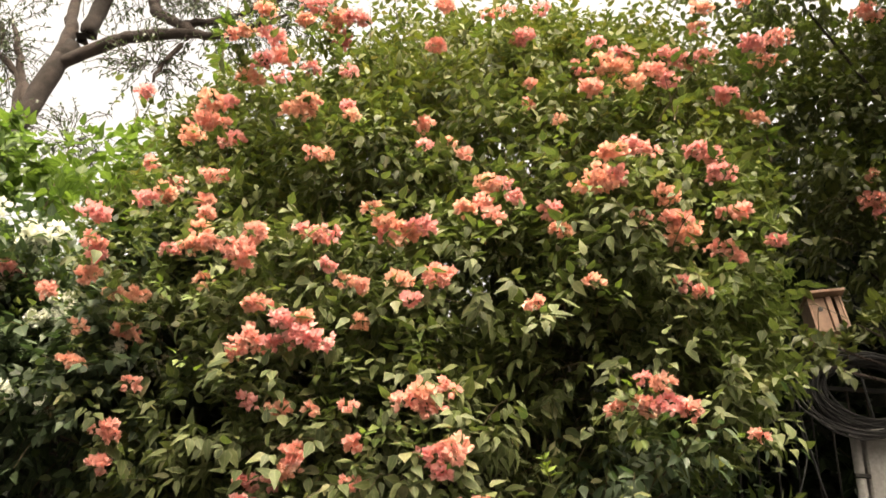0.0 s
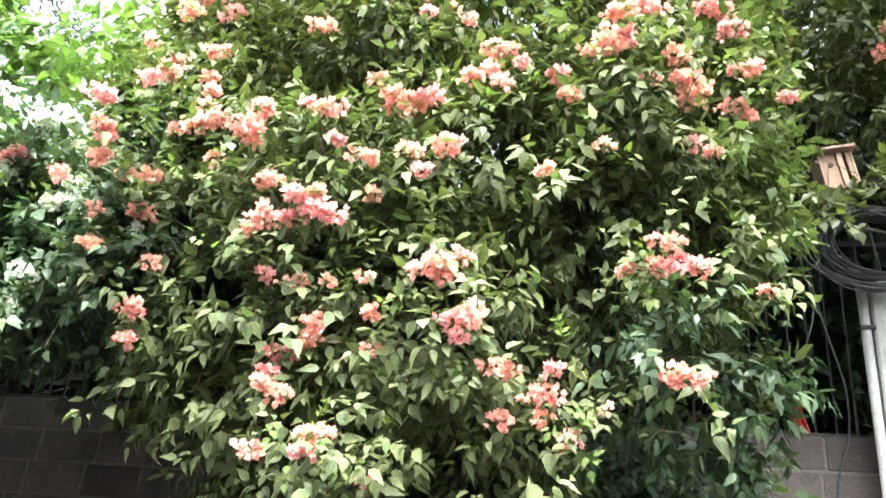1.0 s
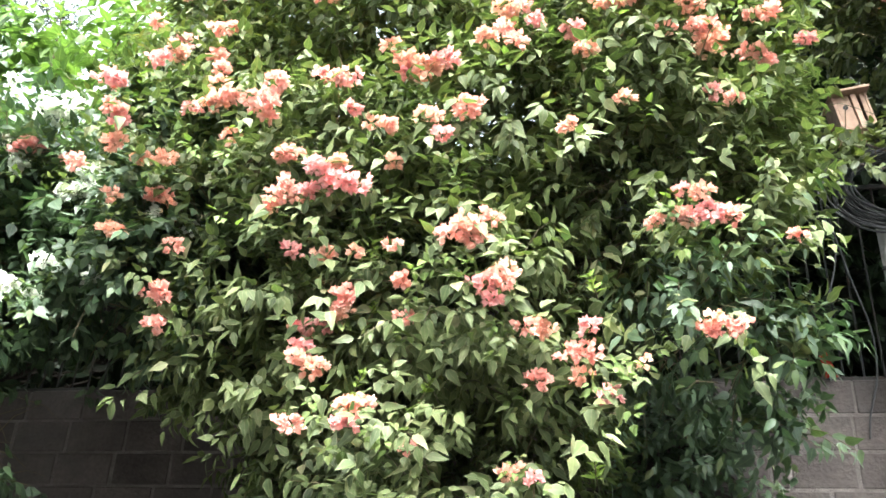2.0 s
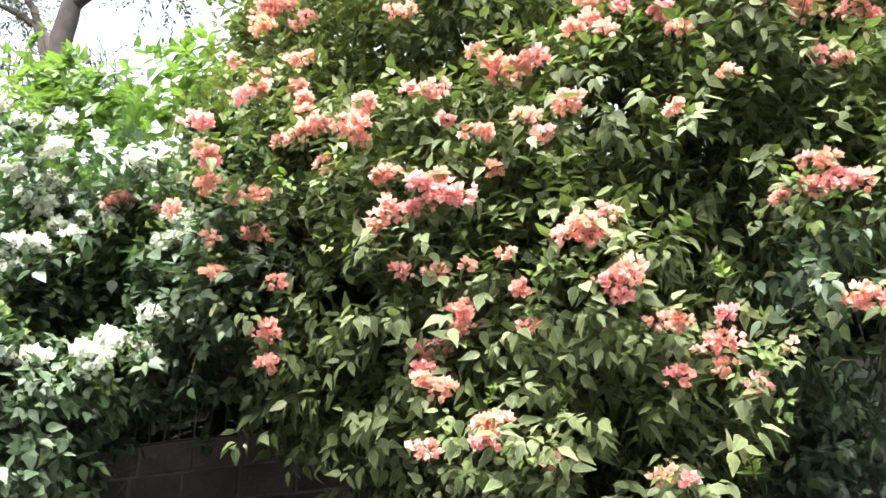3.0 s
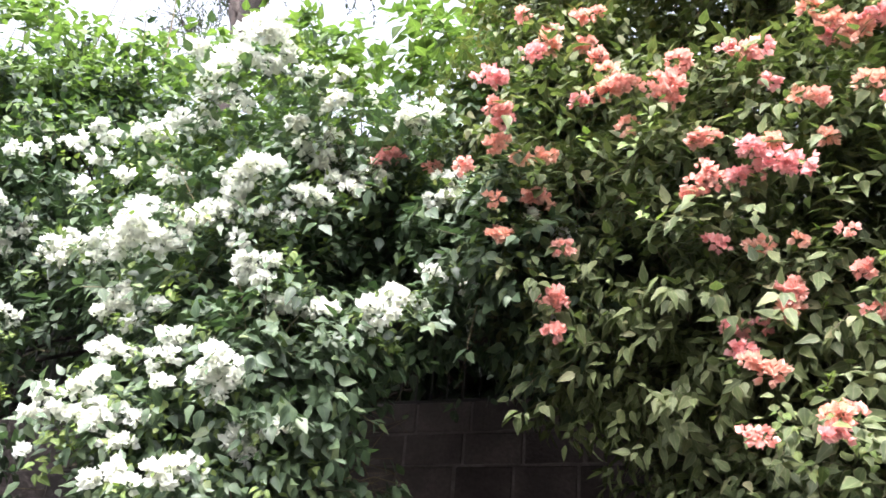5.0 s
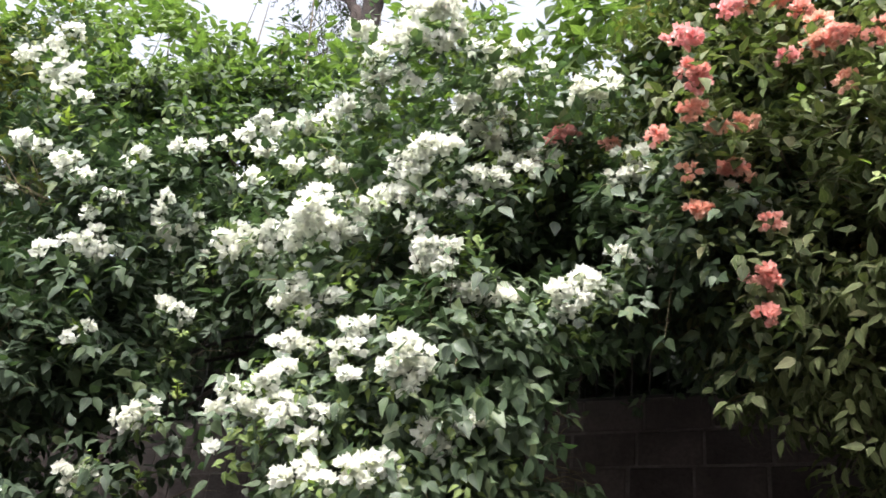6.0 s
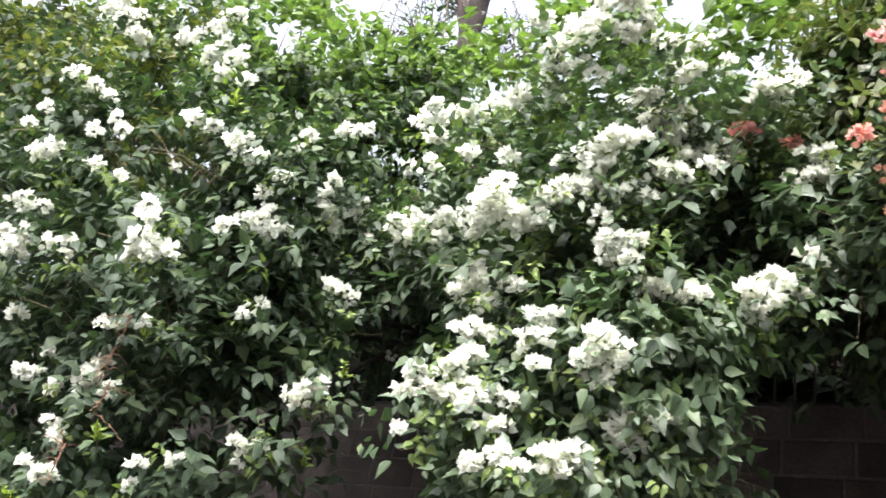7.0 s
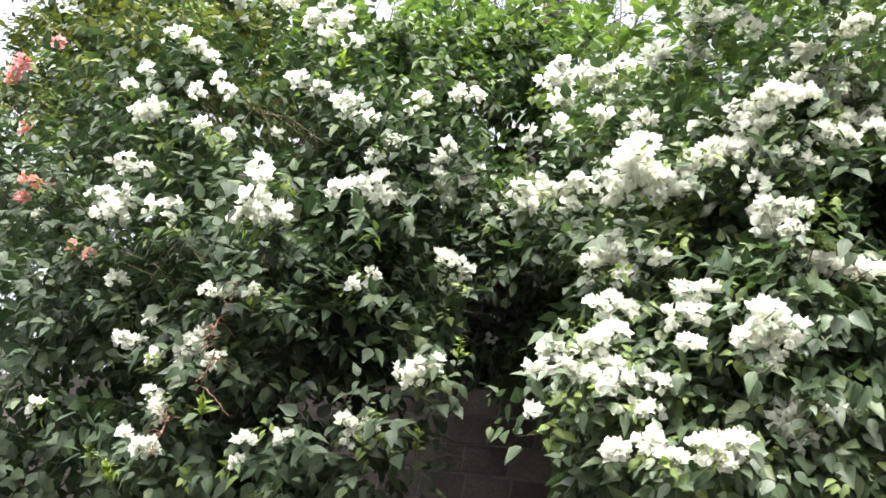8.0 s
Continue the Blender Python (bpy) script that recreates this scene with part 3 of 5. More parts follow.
def wall_blocks(wall):
    """Blocks laid in courses from the top down; the upper ones single, the rest joined."""
    rng = random.Random(5)
    joined = bmesh.new()
    shared = {}
    rows = int(WALL_TOP / COURSE)
    for row in range(rows):
        z1 = WALL_TOP - row * COURSE - 0.006
        z0 = z1 - COURSE + 0.015
        x = WALL_START - (0.2 if row % 2 else 0.0) + 0.01
        while x < WALL_END - 0.1:
            patched = x > 0.7
            w = rng.choice((0.10, 0.20, 0.28, 0.36, 0.40)) if patched else 0.397 + rng.uniform(-0.012, 0.012) if rng.random() > 0.06 else 0.27
            tall = patched and row in (2, 6) and rng.random() < 0.3
            a, b = max(x, WALL_START), min(x + w - rng.uniform(0.012, 0.022), WALL_END)
            proud = rng.uniform(0.0, 0.006)
            tilt = rng.uniform(-0.007, 0.007)
            size = (round(b - a, 2), round(z1 - z0, 3))
            if row < 7 and -6.0 < x < 3.2:
                if size not in shared:
                    bm = block_bm(-size[0] / 2, size[0] / 2, 0, 0.05, -size[1] / 2, size[1] / 2, 0.006)
                    me = bpy.data.meshes.new("block")
                    bm.to_mesh(me)
                    bm.free()
                    me.materials.append(BLOCK)
                    shared[size] = me
                ob = new("block", shared[size])
                ob.location = ((a + b) / 2, WALL_Y - proud, (z0 + z1) / 2)
                ob.rotation_euler = (0, tilt, 0)
                hang(ob, wall)
            else:
                m = Matrix.Translation(((a + b) / 2, WALL_Y + 0.025 - proud, (z0 + z1) / 2)) @ Matrix.Diagonal((b - a, 0.05, z1 - z0, 1))
                bmesh.ops.create_cube(joined, size=1, matrix=m) if len(joined.verts) < 6000 else None
            x += w
    rest = part("blocks", joined, BLOCK, wall)
    tagged(rest, kind="stuff")


def bar_fence():
    fence = empty_thing("iron_fence", (0, 6.26, WALL_TOP), "dark iron bar fence standing on the wall", "fence")
    for z in (WALL_TOP + 0.02, WALL_TOP + 1.30):
        part("rail", block_bm(WALL_START, WALL_END, 6.252, 6.268, z, z + 0.03, 0.003), IRON, fence)
    me = None
    x = WALL_START + 0.06
    while x < WALL_END:
        if me is None:
            bm = bmesh.new()
            bmesh.ops.create_cone(bm, cap_ends=True, segments=8, radius1=0.007, radius2=0.006, depth=1.36)
            me = bpy.data.meshes.new("bar")
            bm.to_mesh(me)
            bm.free()
            me.materials.append(IRON)
        ob = new("bar", me)
        ob.location = (x, 6.26, WALL_TOP + 0.66)
        hang(ob, fence)
        x += 0.115
    return fence


# ---- post, cable coil, wooden box, cloth ----
def white_post():
    post = empty_thing("white_post", (1.69, 5.93, 0), "chalky white post with a thin pipe up its side", "post")
    part("shaft", block_bm(1.580, 1.825, 5.83, 6.01, 0, 4.22, 0.012), POST_PAINT, post)
    pipe = limb("pipe", [(1.539, 5.85, 0), (1.539, 5.85, 2.4), (1.539, 5.85, 4.20)], [0.028] * 3, POST_PAINT, post, 12, label="thin white pipe")
    for z in (1.2, 2.6, 3.9):
        part("clamp", block_bm(1.502, 1.587, 5.815, 5.829, z, z + 0.025, 0.003), IRON, pipe, "iron pipe clamp")
    return post


def cable_coil():
    coil = empty_thing("cable_coil", (1.57, 5.72, 4.40), "coiled black cable hung in front of the white post", "cable")
    rng = random.Random(11)
    for k in range(36):
        loose = k in (3, 9, 17)
        rx = rng.uniform(0.235, 0.305) * (1.12 if loose else 1)
        rz = rx * rng.uniform(0.76, 0.84)
        cx, cz = 1.60 + rng.uniform(-0.02, 0.02) - (0.05 if loose else 0), 4.47 - rx * 0.35 + rng.uniform(-0.015, 0.015)
        lean, y = rng.uniform(-0.12, 0.12), 5.72 + rng.uniform(-0.05, 0.05)
        ang = [2 * math.pi * i / 16 for i in range(17)]
        pts = [(cx + rx * math.cos(a), y + lean * rz * math.sin(a) + 0.03 * math.sin(2 * a + k), cz + rz * math.sin(a)) for a in ang]
        limb("cable_loop", pts, [0.0055] * len(pts), CABLE, coil, 5)
    limb("cable_end", [(1.25, 5.70, 4.50), (1.22, 5.70, 4.25), (1.31, 5.82, 3.9), (1.42, 5.96, 3.60), (1.44, 6.07, 3.36), (1.38, 6.10, 3.15), (1.36, 6.11, 3.02)], [0.006] * 7, CABLE, coil, 6)
    limb("cable_end", [(1.28, 5.70, 4.55), (1.20, 5.72, 4.30), (1.25, 5.77, 4.0), (1.17, 5.82, 3.7)], [0.005] * 4, CABLE, coil, 6)
    limb("hanging_cord", [(1.57, 5.72, 4.62), (1.63, 5.80, 4.40), (1.68, 5.88, 4.225)], [0.006] * 3, CABLE, coil, 6)
    return coil


def wooden_box():
    box = empty_thing("wooden_box", (1.38, 5.42, 4.56), "small bare wooden nesting box under the foliage", "box")
    x, y, z, w, h, d = 1.285, 5.36, 4.55, 0.19, 0.235, 0.15
    pieces = [
        ("back", (0, w, d, d + 0.014, 0, h)),
        ("side", (0, 0.014, 0, d, 0, h)),
        ("side", (w - 0.014, w, 0, d, 0, h)),
        ("bottom", (0.014, w - 0.014, 0, d, 0, 0.014)),
        ("front", (0.014, w * 0.49, 0.002, 0.016, 0.014, h - 0.004)),
        ("batten", (w * 0.52, w * 0.68, -0.010, 0.014, 0.0, h - 0.006)),
        ("front", (w * 0.80, w - 0.015, 0.003, 0.016, 0.014, h - 0.004)),
        ("lid", (-0.012, w + 0.014, -0.05, d + 0.03, h + 0.001, h + 0.018)),
    ]
    for name, (x0, x1, y0, y1, z0, z1) in pieces:
        part(name, block_bm(x + x0, x + x1, y + y0, y + y1, z + z0, z + z1, 0.002), BOX_WOOD, box)
    # Dark disc on the front: the entrance hole's inner shade as colour.
    hole = bmesh.new()
    bmesh.ops.create_cone(hole, cap_ends=True, segments=16, radius1=0.015, radius2=0.015, depth=0.004, matrix=Matrix.Translation((x + w * 0.30, y + 0.001, z + h * 0.66)) @ pose(0, 0, 0, 90))
    part("entrance_hole", hole, IRON, box, "dark disc standing in for the shaded entrance hole")
    part("bracket", block_bm(x + 0.07, x + 0.11, y + d + 0.015, 6.25, z + 0.10, z + 0.13, 0.002), IRON, box, "iron arm to the fence")
    box.rotation_euler[1] = radians(-9)
    return box


def red_cloth():
    bm = bmesh.new()
    bmesh.ops.create_grid(bm, x_segments=10, y_segments=14, size=0.5)
    for v in bm.verts:
        u, w = v.co.x, v.co.y
        v.co = Vector((1.19 + u * (0.05 + 0.03 * (0.5 - w)) - 0.02 * w, 6.10 + 0.015 * math.sin(u * 14 + w * 3) + 0.05 * max(0, w - 0.3), 3.455 + w * 0.17))
    bmesh.ops.solidify(bm, geom=bm.faces[:], thickness=0.004)
    ob = part("red_cloth", bm, RED_CLOTH)
    return tagged(ob, "crumpled red cloth hung on the wall's top", "cloth")


ground_sheet()
wall_north = block_wall()
sky_block_wall()
bar_fence()
white_post()
cable_coil()
wooden_box()
red_cloth()

# ---- bushes ----
# The lobe at y 5.6 is a filler, added to keep light off the wall.
SALMON_LOBES = [
    (-0.62, 5.3, 6.42, 0.62, 0.5, 0.34), (0.15, 5.35, 6.40, 0.55, 0.5, 0.36), (-1.30, 5.3, 6.42, 0.40, 0.45, 0.28),
    (-1.6, 5.6, 3.55, 0.5, 0.5, 0.4), (-0.68, 4.88, 2.1, 0.38, 0.86, 0.8), (-0.42, 4.88, 2.31, 0.34, 0.84, 0.75),
    (-1.08, 4.95, 2.25, 0.38, 0.55, 0.65), (0.26, 4.88, 3.14, 0.39, 0.75, 0.3), (-1.28, 5.4, 2.39, 0.42, 0.6, 0.6),
    (-1.48, 5.14, 2.72, 0.35, 0.66, 0.37), (-1.88, 4.86, 3.13, 0.3, 0.62, 0.3), (0.25, 6.02, 2.7, 0.3, 0.13, 0.55),
    (0.66, 5.14, 2.81, 0.14, 0.1, 0.07), (0.62, 6.06, 2.76, 0.12, 0.07, 0.18), (0.6, 4.76, 3.08, 0.16, 0.2, 0.12),
    (-1.38, 4.99, 3.13, 0.56, 0.95, 0.45), (-0.72, 4.86, 3.17, 0.65, 0.95, 0.6), (0.16, 4.82, 3.75, 0.57, 0.9, 0.45),
    (-1.93, 5.12, 3.7, 0.46, 0.82, 0.5), (-1.18, 4.89, 3.85, 0.6, 0.95, 0.55), (-0.47, 4.86, 4.06, 0.65, 0.9, 0.5),
    (0.25, 4.79, 4.27, 0.58, 0.9, 0.45), (-1.79, 5.14, 4.45, 0.48, 0.85, 0.45), (-1.08, 4.99, 4.8, 0.65, 0.9, 0.5),
    (-0.26, 4.92, 4.86, 0.65, 0.88, 0.5), (0.38, 4.84, 4.86, 0.45, 0.82, 0.4), (-0.62, 5.09, 5.61, 0.7, 0.9, 0.5),
    (-1.29, 5.14, 5.44, 0.52, 0.8, 0.48), (0.26, 5.09, 5.35, 0.5, 0.8, 0.38), (-0.2, 5.19, 5.94, 0.55, 0.7, 0.38),
    (0.43, 5.29, 5.84, 0.5, 0.7, 0.42), (-1.09, 5.24, 6.04, 0.48, 0.7, 0.38), (0.66, 5.3, 5.40, 0.30, 0.6, 0.45), (0.70, 5.0, 4.72, 0.24, 0.5, 0.32), (0.66, 4.85, 4.05, 0.15, 0.45, 0.32), (0.63, 4.8, 3.62, 0.14, 0.42, 0.28),
    (-2.35, 5.06, 4.45, 0.4, 0.6, 0.45), (-2.22, 5.09, 5.05, 0.42, 0.65, 0.42), (-2.08, 5.14, 5.6, 0.36, 0.55, 0.36),
    (-1.7, 5.24, 6.05, 0.38, 0.5, 0.28), (-0.22, 4.89, 3.55, 0.38, 0.85, 0.36),
]
# The first three lobes roof the bare wall gaps, added to shade them.
WHITE_LOBES = [
    (-4.75, 5.5, 3.95, 0.6, 0.6, 0.35), (-4.72, 4.98, 3.88, 0.42, 0.55, 0.26), (-2.2, 5.5, 3.78, 0.55, 0.55, 0.3),
    (-2.2, 4.91, 3.46, 0.38, 0.75, 0.32), (-2.66, 4.88, 3.42, 0.4, 0.74, 0.28), (-3.33, 4.46, 2.51, 0.43, 0.9, 0.59),
    (-3.58, 4.28, 2.3, 0.32, 0.52, 0.52), (-3.02, 4.12, 2.8, 0.26, 0.52, 0.3), (-3.56, 4.56, 3.2, 0.55, 0.9, 0.46),
    (-2.45, 4.91, 3.73, 0.52, 0.8, 0.46), (-3.03, 4.81, 3.75, 0.52, 0.85, 0.43), (-3.64, 4.81, 3.71, 0.55, 0.85, 0.4),
    (-3.91, 4.91, 3.3, 0.21, 0.7, 0.32), (-3.21, 5.01, 4.21, 0.55, 0.9, 0.31), (-2.58, 5.21, 4.26, 0.58, 0.85, 0.4),
    (-4.04, 5.06, 4.08, 0.48, 0.8, 0.4), (-4.27, 5.21, 4.53, 0.53, 0.7, 0.38),
]
WHITE_LEFT_LOBES = [
    (-5.75, 4.95, 4.95, 0.50, 0.60, 0.36), (-6.30, 4.90, 5.40, 0.55, 0.60, 0.36), (-5.30, 5.10, 5.10, 0.40, 0.50, 0.30),
    # added towards the wall, to shade the gap below
    (-5.60, 5.60, 3.75, 0.60, 0.50, 0.40),
    (-5.14, 3.95, 2.42, 0.42, 0.55, 0.57), (-5.24, 4.16, 3.02, 0.42, 0.5, 0.40), (-5.27, 3.93, 3.62, 0.47, 0.6, 0.4),
    (-5.48, 3.7, 2.55, 0.57, 0.75, 0.66), (-5.62, 3.73, 3.31, 0.58, 0.8, 0.47), (-5.5, 4.2, 3.97, 0.52, 0.8, 0.4),
    (-6.12, 3.9, 3.91, 0.57, 0.9, 0.45), (-5.43, 5.15, 4.47, 0.58, 0.9, 0.37), (-6.45, 4.85, 4.99, 0.67, 0.85, 0.43),
    (-6.66, 3.9, 2.89, 0.52, 0.95, 0.71),
]
SALMON_LEFT_LOBES = [
    (-8.90, 4.6, 5.75, 0.75, 0.8, 0.6), (-7.90, 4.8, 5.85, 0.70, 0.8, 0.55), (-9.8, 4.3, 6.5, 0.8, 0.9, 0.6),
    (-7.25, 4.1, 4.72, 0.63, 1.0, 0.58), (-7.43, 4.0, 3.81, 0.58, 1.0, 0.53), (-7.56, 4.0, 2.82, 0.63, 1.05, 0.68),
    (-8.59, 4.1, 3.49, 0.68, 1.0, 0.83), (-8.23, 4.4, 5.02, 0.68, 0.9, 0.78), (-9.42, 4.3, 4.64, 0.78, 1.0, 0.88),
    (-9.62, 4.6, 5.69, 0.88, 0.9, 0.78), (-11.03, 4.6, 5.0, 0.88, 0.9, 1.17), (-7.82, 4.1, 1.8, 0.68, 1.0, 0.78),
    (-11.02, 4.8, 6.49, 1.08, 0.9, 0.88), (-6.83, 4.05, 1.85, 0.58, 0.95, 0.58),
]
# The last seven lobes are out of view, added to shade the wall.
OLIVE_LOBES = [
    (1.67, 5.7, 6.14, 0.57, 0.6, 0.5), (2.38, 5.7, 5.86, 0.57, 0.6, 0.5), (1.62, 5.6, 5.22, 0.34, 0.45, 0.32),
    (2.34, 5.8, 6.71, 0.68, 0.6, 0.55), (1.88, 5.65, 5.50, 0.46, 0.55, 0.36), (1.60, 5.55, 5.72, 0.32, 0.45, 0.36), (2.05, 5.5, 5.15, 0.36, 0.45, 0.36), (1.30, 5.20, 4.36, 0.17, 0.10, 0.08), (1.18, 5.20, 4.28, 0.12, 0.08, 0.06), (1.44, 5.20, 4.50, 0.12, 0.10, 0.08),
    (1.55, 5.25, 4.51, 0.15, 0.12, 0.11), (3.09, 5.8, 5.95, 0.68, 0.65, 0.75), (1.13, 5.8, 6.48, 0.46, 0.6, 0.55),
    (1.68, 5.8, 6.98, 0.56, 0.6, 0.55), (1.86, 5.2, 7.26, 0.8, 0.8, 0.55), (2.82, 5.0, 7.28, 0.8, 0.9, 0.65),
    (1.22, 5.0, 7.37, 0.6, 0.7, 0.45), (3.08, 4.6, 5.52, 0.8, 0.9, 0.8), (3.46, 4.4, 6.64, 1.0, 1.0, 0.9),
    (2.63, 4.2, 7.32, 0.9, 0.9, 0.55), (1.56, 3.8, 7.75, 0.9, 0.9, 0.4),
]
# blossom clusters, as x, y, z and radius
SALMON_CROWN = [(1.13, 4.82, 6.14, 0.053), (1.02, 4.79, 6.12, 0.067), (1.1, 4.59, 6.1, 0.073), (1.01, 4.66, 6.1, 0.066), (0.92, 4.54, 6, 0.071), (0.83, 4.21, 5.96, 0.041), (0.6, 4.21, 5.91, 0.054), (-1.48, 4.21, 5.89, 0.07), (-1.37, 4.21, 5.88, 0.076), (0.59, 4.31, 5.86, 0.047), (-1.58, 4.1, 5.85, 0.083), (-1.5, 4.26, 5.84, 0.049), (-0.27, 4.14, 5.83, 0.033), (-1.46, 4.3, 5.77, 0.062), (-0.46, 4.09, 5.76, 0.026), (-1.64, 4.12, 5.75, 0.055), (-0.38, 4.24, 5.72, 0.079), (0.62, 4.35, 5.66, 0.066), (0.98, 4.82, 5.65, 0.06), (-0.56, 4.02, 5.64, 0.041), (0.41, 4.28, 5.61, 0.058), (0.76, 4.6, 5.61, 0.068), (0.52, 4.31, 5.6, 0.065), (-0.77, 3.87, 5.54, 0.056)]
SALMON_TOP = [(0.04, 4.13, 5.54, 0.044), (-1.74, 3.85, 5.5, 0.058), (0.16, 4.15, 5.48, 0.063), (0.36, 4.26, 5.47, 0.063), (-1.7, 3.98, 5.44, 0.065), (0.42, 4.28, 5.42, 0.057), (-0.07, 4.18, 5.4, 0.037), (0.19, 4.17, 5.4, 0.043), (-0.79, 4, 5.38, 0.055), (0.08, 4.13, 5.36, 0.086), (-1.3, 4.16, 5.35, 0.032), (-1.5, 4.13, 5.35, 0.051), (-1.63, 4.03, 5.32, 0.07), (-0.3, 4.21, 5.31, 0.037), (-1.81, 3.83, 5.31, 0.05), (-1.85, 3.82, 5.28, 0.031), (0.24, 4.18, 5.27, 0.049), (-1.71, 3.97, 5.24, 0.063), (-1.81, 4.03, 5.2, 0.051), (-1.97, 4.22, 5.18, 0.046), (-2.06, 4.23, 5.17, 0.099), (-1.76, 4.03, 5.16, 0.044), (-1.6, 4, 5.13, 0.031), (0.01, 4.06, 5.11, 0.064)]
SALMON_UPPER = [(-2.1, 4.24, 5.05, 0.091), (-0.3, 4.09, 5.03, 0.02), (-1.38, 3.95, 4.89, 0.041), (-1.18, 3.96, 4.89, 0.037), (-2.23, 3.86, 4.89, 0.055), (-1.86, 4.2, 4.88, 0.056), (-2.07, 4.17, 4.87, 0.063), (-0.79, 4.07, 4.86, 0.051), (-1.43, 3.95, 4.85, 0.081), (-1.14, 3.96, 4.82, 0.034), (-0.13, 3.95, 4.79, 0.019), (0.54, 4.14, 4.76, 0.068), (0.59, 4.17, 4.76, 0.029), (-0.66, 4, 4.68, 0.022), (0.2, 3.97, 4.63, 0.059), (0.29, 3.98, 4.63, 0.043), (-0.76, 3.97, 4.63, 0.024), (0.63, 4.09, 4.58, 0.06), (-0.57, 3.97, 4.58, 0.032), (-1.32, 3.98, 4.58, 0.031), (-1.25, 4, 4.58, 0.045), (0.11, 3.91, 4.55, 0.063), (-1.83, 4.07, 4.5, 0.05), (0.36, 4.1, 4.46, 0.064)]
SALMON_SHOULDER = [(0.14, 3.97, 4.45, 0.063), (-2.07, 3.9, 4.44, 0.035), (0.06, 3.94, 4.39, 0.087), (-1.95, 3.99, 4.38, 0.043), (-0.42, 3.93, 4.37, 0.057), (-0.36, 3.94, 4.37, 0.026), (-1.83, 4.08, 4.36, 0.052), (-0.01, 3.94, 4.36, 0.041), (0.69, 4.06, 4.34, 0.042), (0.42, 4.12, 4.33, 0.058), (0.26, 4.11, 4.33, 0.026), (0.62, 4.06, 4.32, 0.026), (-0.3, 3.93, 4.28, 0.035), (-1.95, 3.93, 4.27, 0.062), (-0.13, 3.97, 4.25, 0.051), (0.44, 4.14, 4.25, 0.079), (0.84, 4.15, 4.25, 0.043), (-0.42, 3.89, 4.22, 0.05), (-1.75, 3.99, 4.21, 0.039), (0.61, 4.14, 4.2, 0.047), (-1.99, 3.87, 4.19, 0.044), (-2.01, 3.85, 4.16, 0.022), (-0.51, 3.86, 4.16, 0.044), (0.67, 4.16, 4.16, 0.037)]
SALMON_MIDDLE = [(-0.37, 3.88, 4.14, 0.032), (-0.08, 3.97, 4.14, 0.042), (-0.89, 3.82, 4.12, 0.035), (-0.83, 3.85, 4.06, 0.069), (-0.67, 3.85, 4.05, 0.053), (-0.74, 3.87, 4.04, 0.054), (-1.68, 3.88, 4.03, 0.032), (-2.14, 3.78, 4.03, 0.065), (-1.2, 3.87, 4.03, 0.025), (-1.08, 3.87, 4.02, 0.03), (-0.85, 3.87, 4.02, 0.039), (-1.15, 3.87, 4.01, 0.055), (-2.83, 4.22, 4.01, 0.059), (-2.79, 4.25, 4.01, 0.029), (-0.79, 3.88, 4, 0.049), (0.44, 4.13, 3.99, 0.043), (-2.87, 4.2, 3.98, 0.035), (-2.62, 4.32, 3.97, 0.043), (-1.38, 3.8, 3.96, 0.055), (0.51, 4.13, 3.95, 0.035), (-1.62, 3.87, 3.94, 0.062), (-1.71, 3.87, 3.93, 0.062), (-1.8, 3.88, 3.91, 0.037), (-2.14, 3.83, 3.9, 0.054)]
SALMON_WAIST = [(-1.44, 3.82, 3.87, 0.075), (-2.12, 3.87, 3.86, 0.049), (-1.06, 3.88, 3.86, 0.036), (0.06, 3.94, 3.85, 0.024), (-1.42, 3.85, 3.82, 0.045), (-2.03, 4.1, 3.81, 0.05), (-2.16, 3.93, 3.8, 0.054), (-2.12, 4.07, 3.79, 0.044), (-1.6, 3.93, 3.78, 0.033), (-0.74, 3.85, 3.77, 0.028), (-0.97, 3.88, 3.77, 0.029), (-0.9, 3.89, 3.77, 0.043), (-0.69, 3.82, 3.75, 0.018), (-0.56, 3.75, 3.72, 0.063), (-2.08, 4.26, 3.71, 0.056), (-2.29, 3.87, 3.67, 0.043), (-2.06, 4.28, 3.67, 0.028), (-0.16, 3.82, 3.66, 0.034), (-0.67, 3.84, 3.66, 0.032), (-1.31, 3.87, 3.64, 0.058), (-2.22, 4.09, 3.62, 0.028), (-0.88, 3.94, 3.62, 0.035), (-1.07, 3.81, 3.56, 0.037), (-1.15, 3.78, 3.5, 0.05)]
SALMON_LOWER = [(-1.07, 3.83, 3.47, 0.078), (-1.29, 3.88, 3.46, 0.071), (-1.38, 3.96, 3.44, 0.039), (-1.2, 3.84, 3.44, 0.037), (-2.18, 4.1, 3.44, 0.043), (0.26, 3.99, 3.44, 0.02), (-2.2, 4.07, 3.43, 0.022), (0.32, 3.98, 3.42, 0.041), (-1.95, 4.22, 3.41, 0.032), (0.24, 4.03, 3.35, 0.054), (0.33, 4.02, 3.35, 0.063), (0.43, 4.03, 3.35, 0.05), (0.73, 4.25, 3.35, 0.029), (0.16, 4.03, 3.33, 0.034), (-1.32, 4.02, 3.27, 0.04), (-0.45, 3.81, 3.26, 0.036), (-1.16, 3.98, 3.23, 0.046), (-0.86, 3.94, 3.23, 0.02), (-1.02, 3.97, 3.23, 0.016), (-0.55, 3.79, 3.22, 0.063), (-0.61, 3.8, 3.2, 0.03), (-2, 4.21, 3.19, 0.053), (-0.52, 3.81, 3.18, 0.046), (-1.98, 4.23, 3.17, 0.032)]
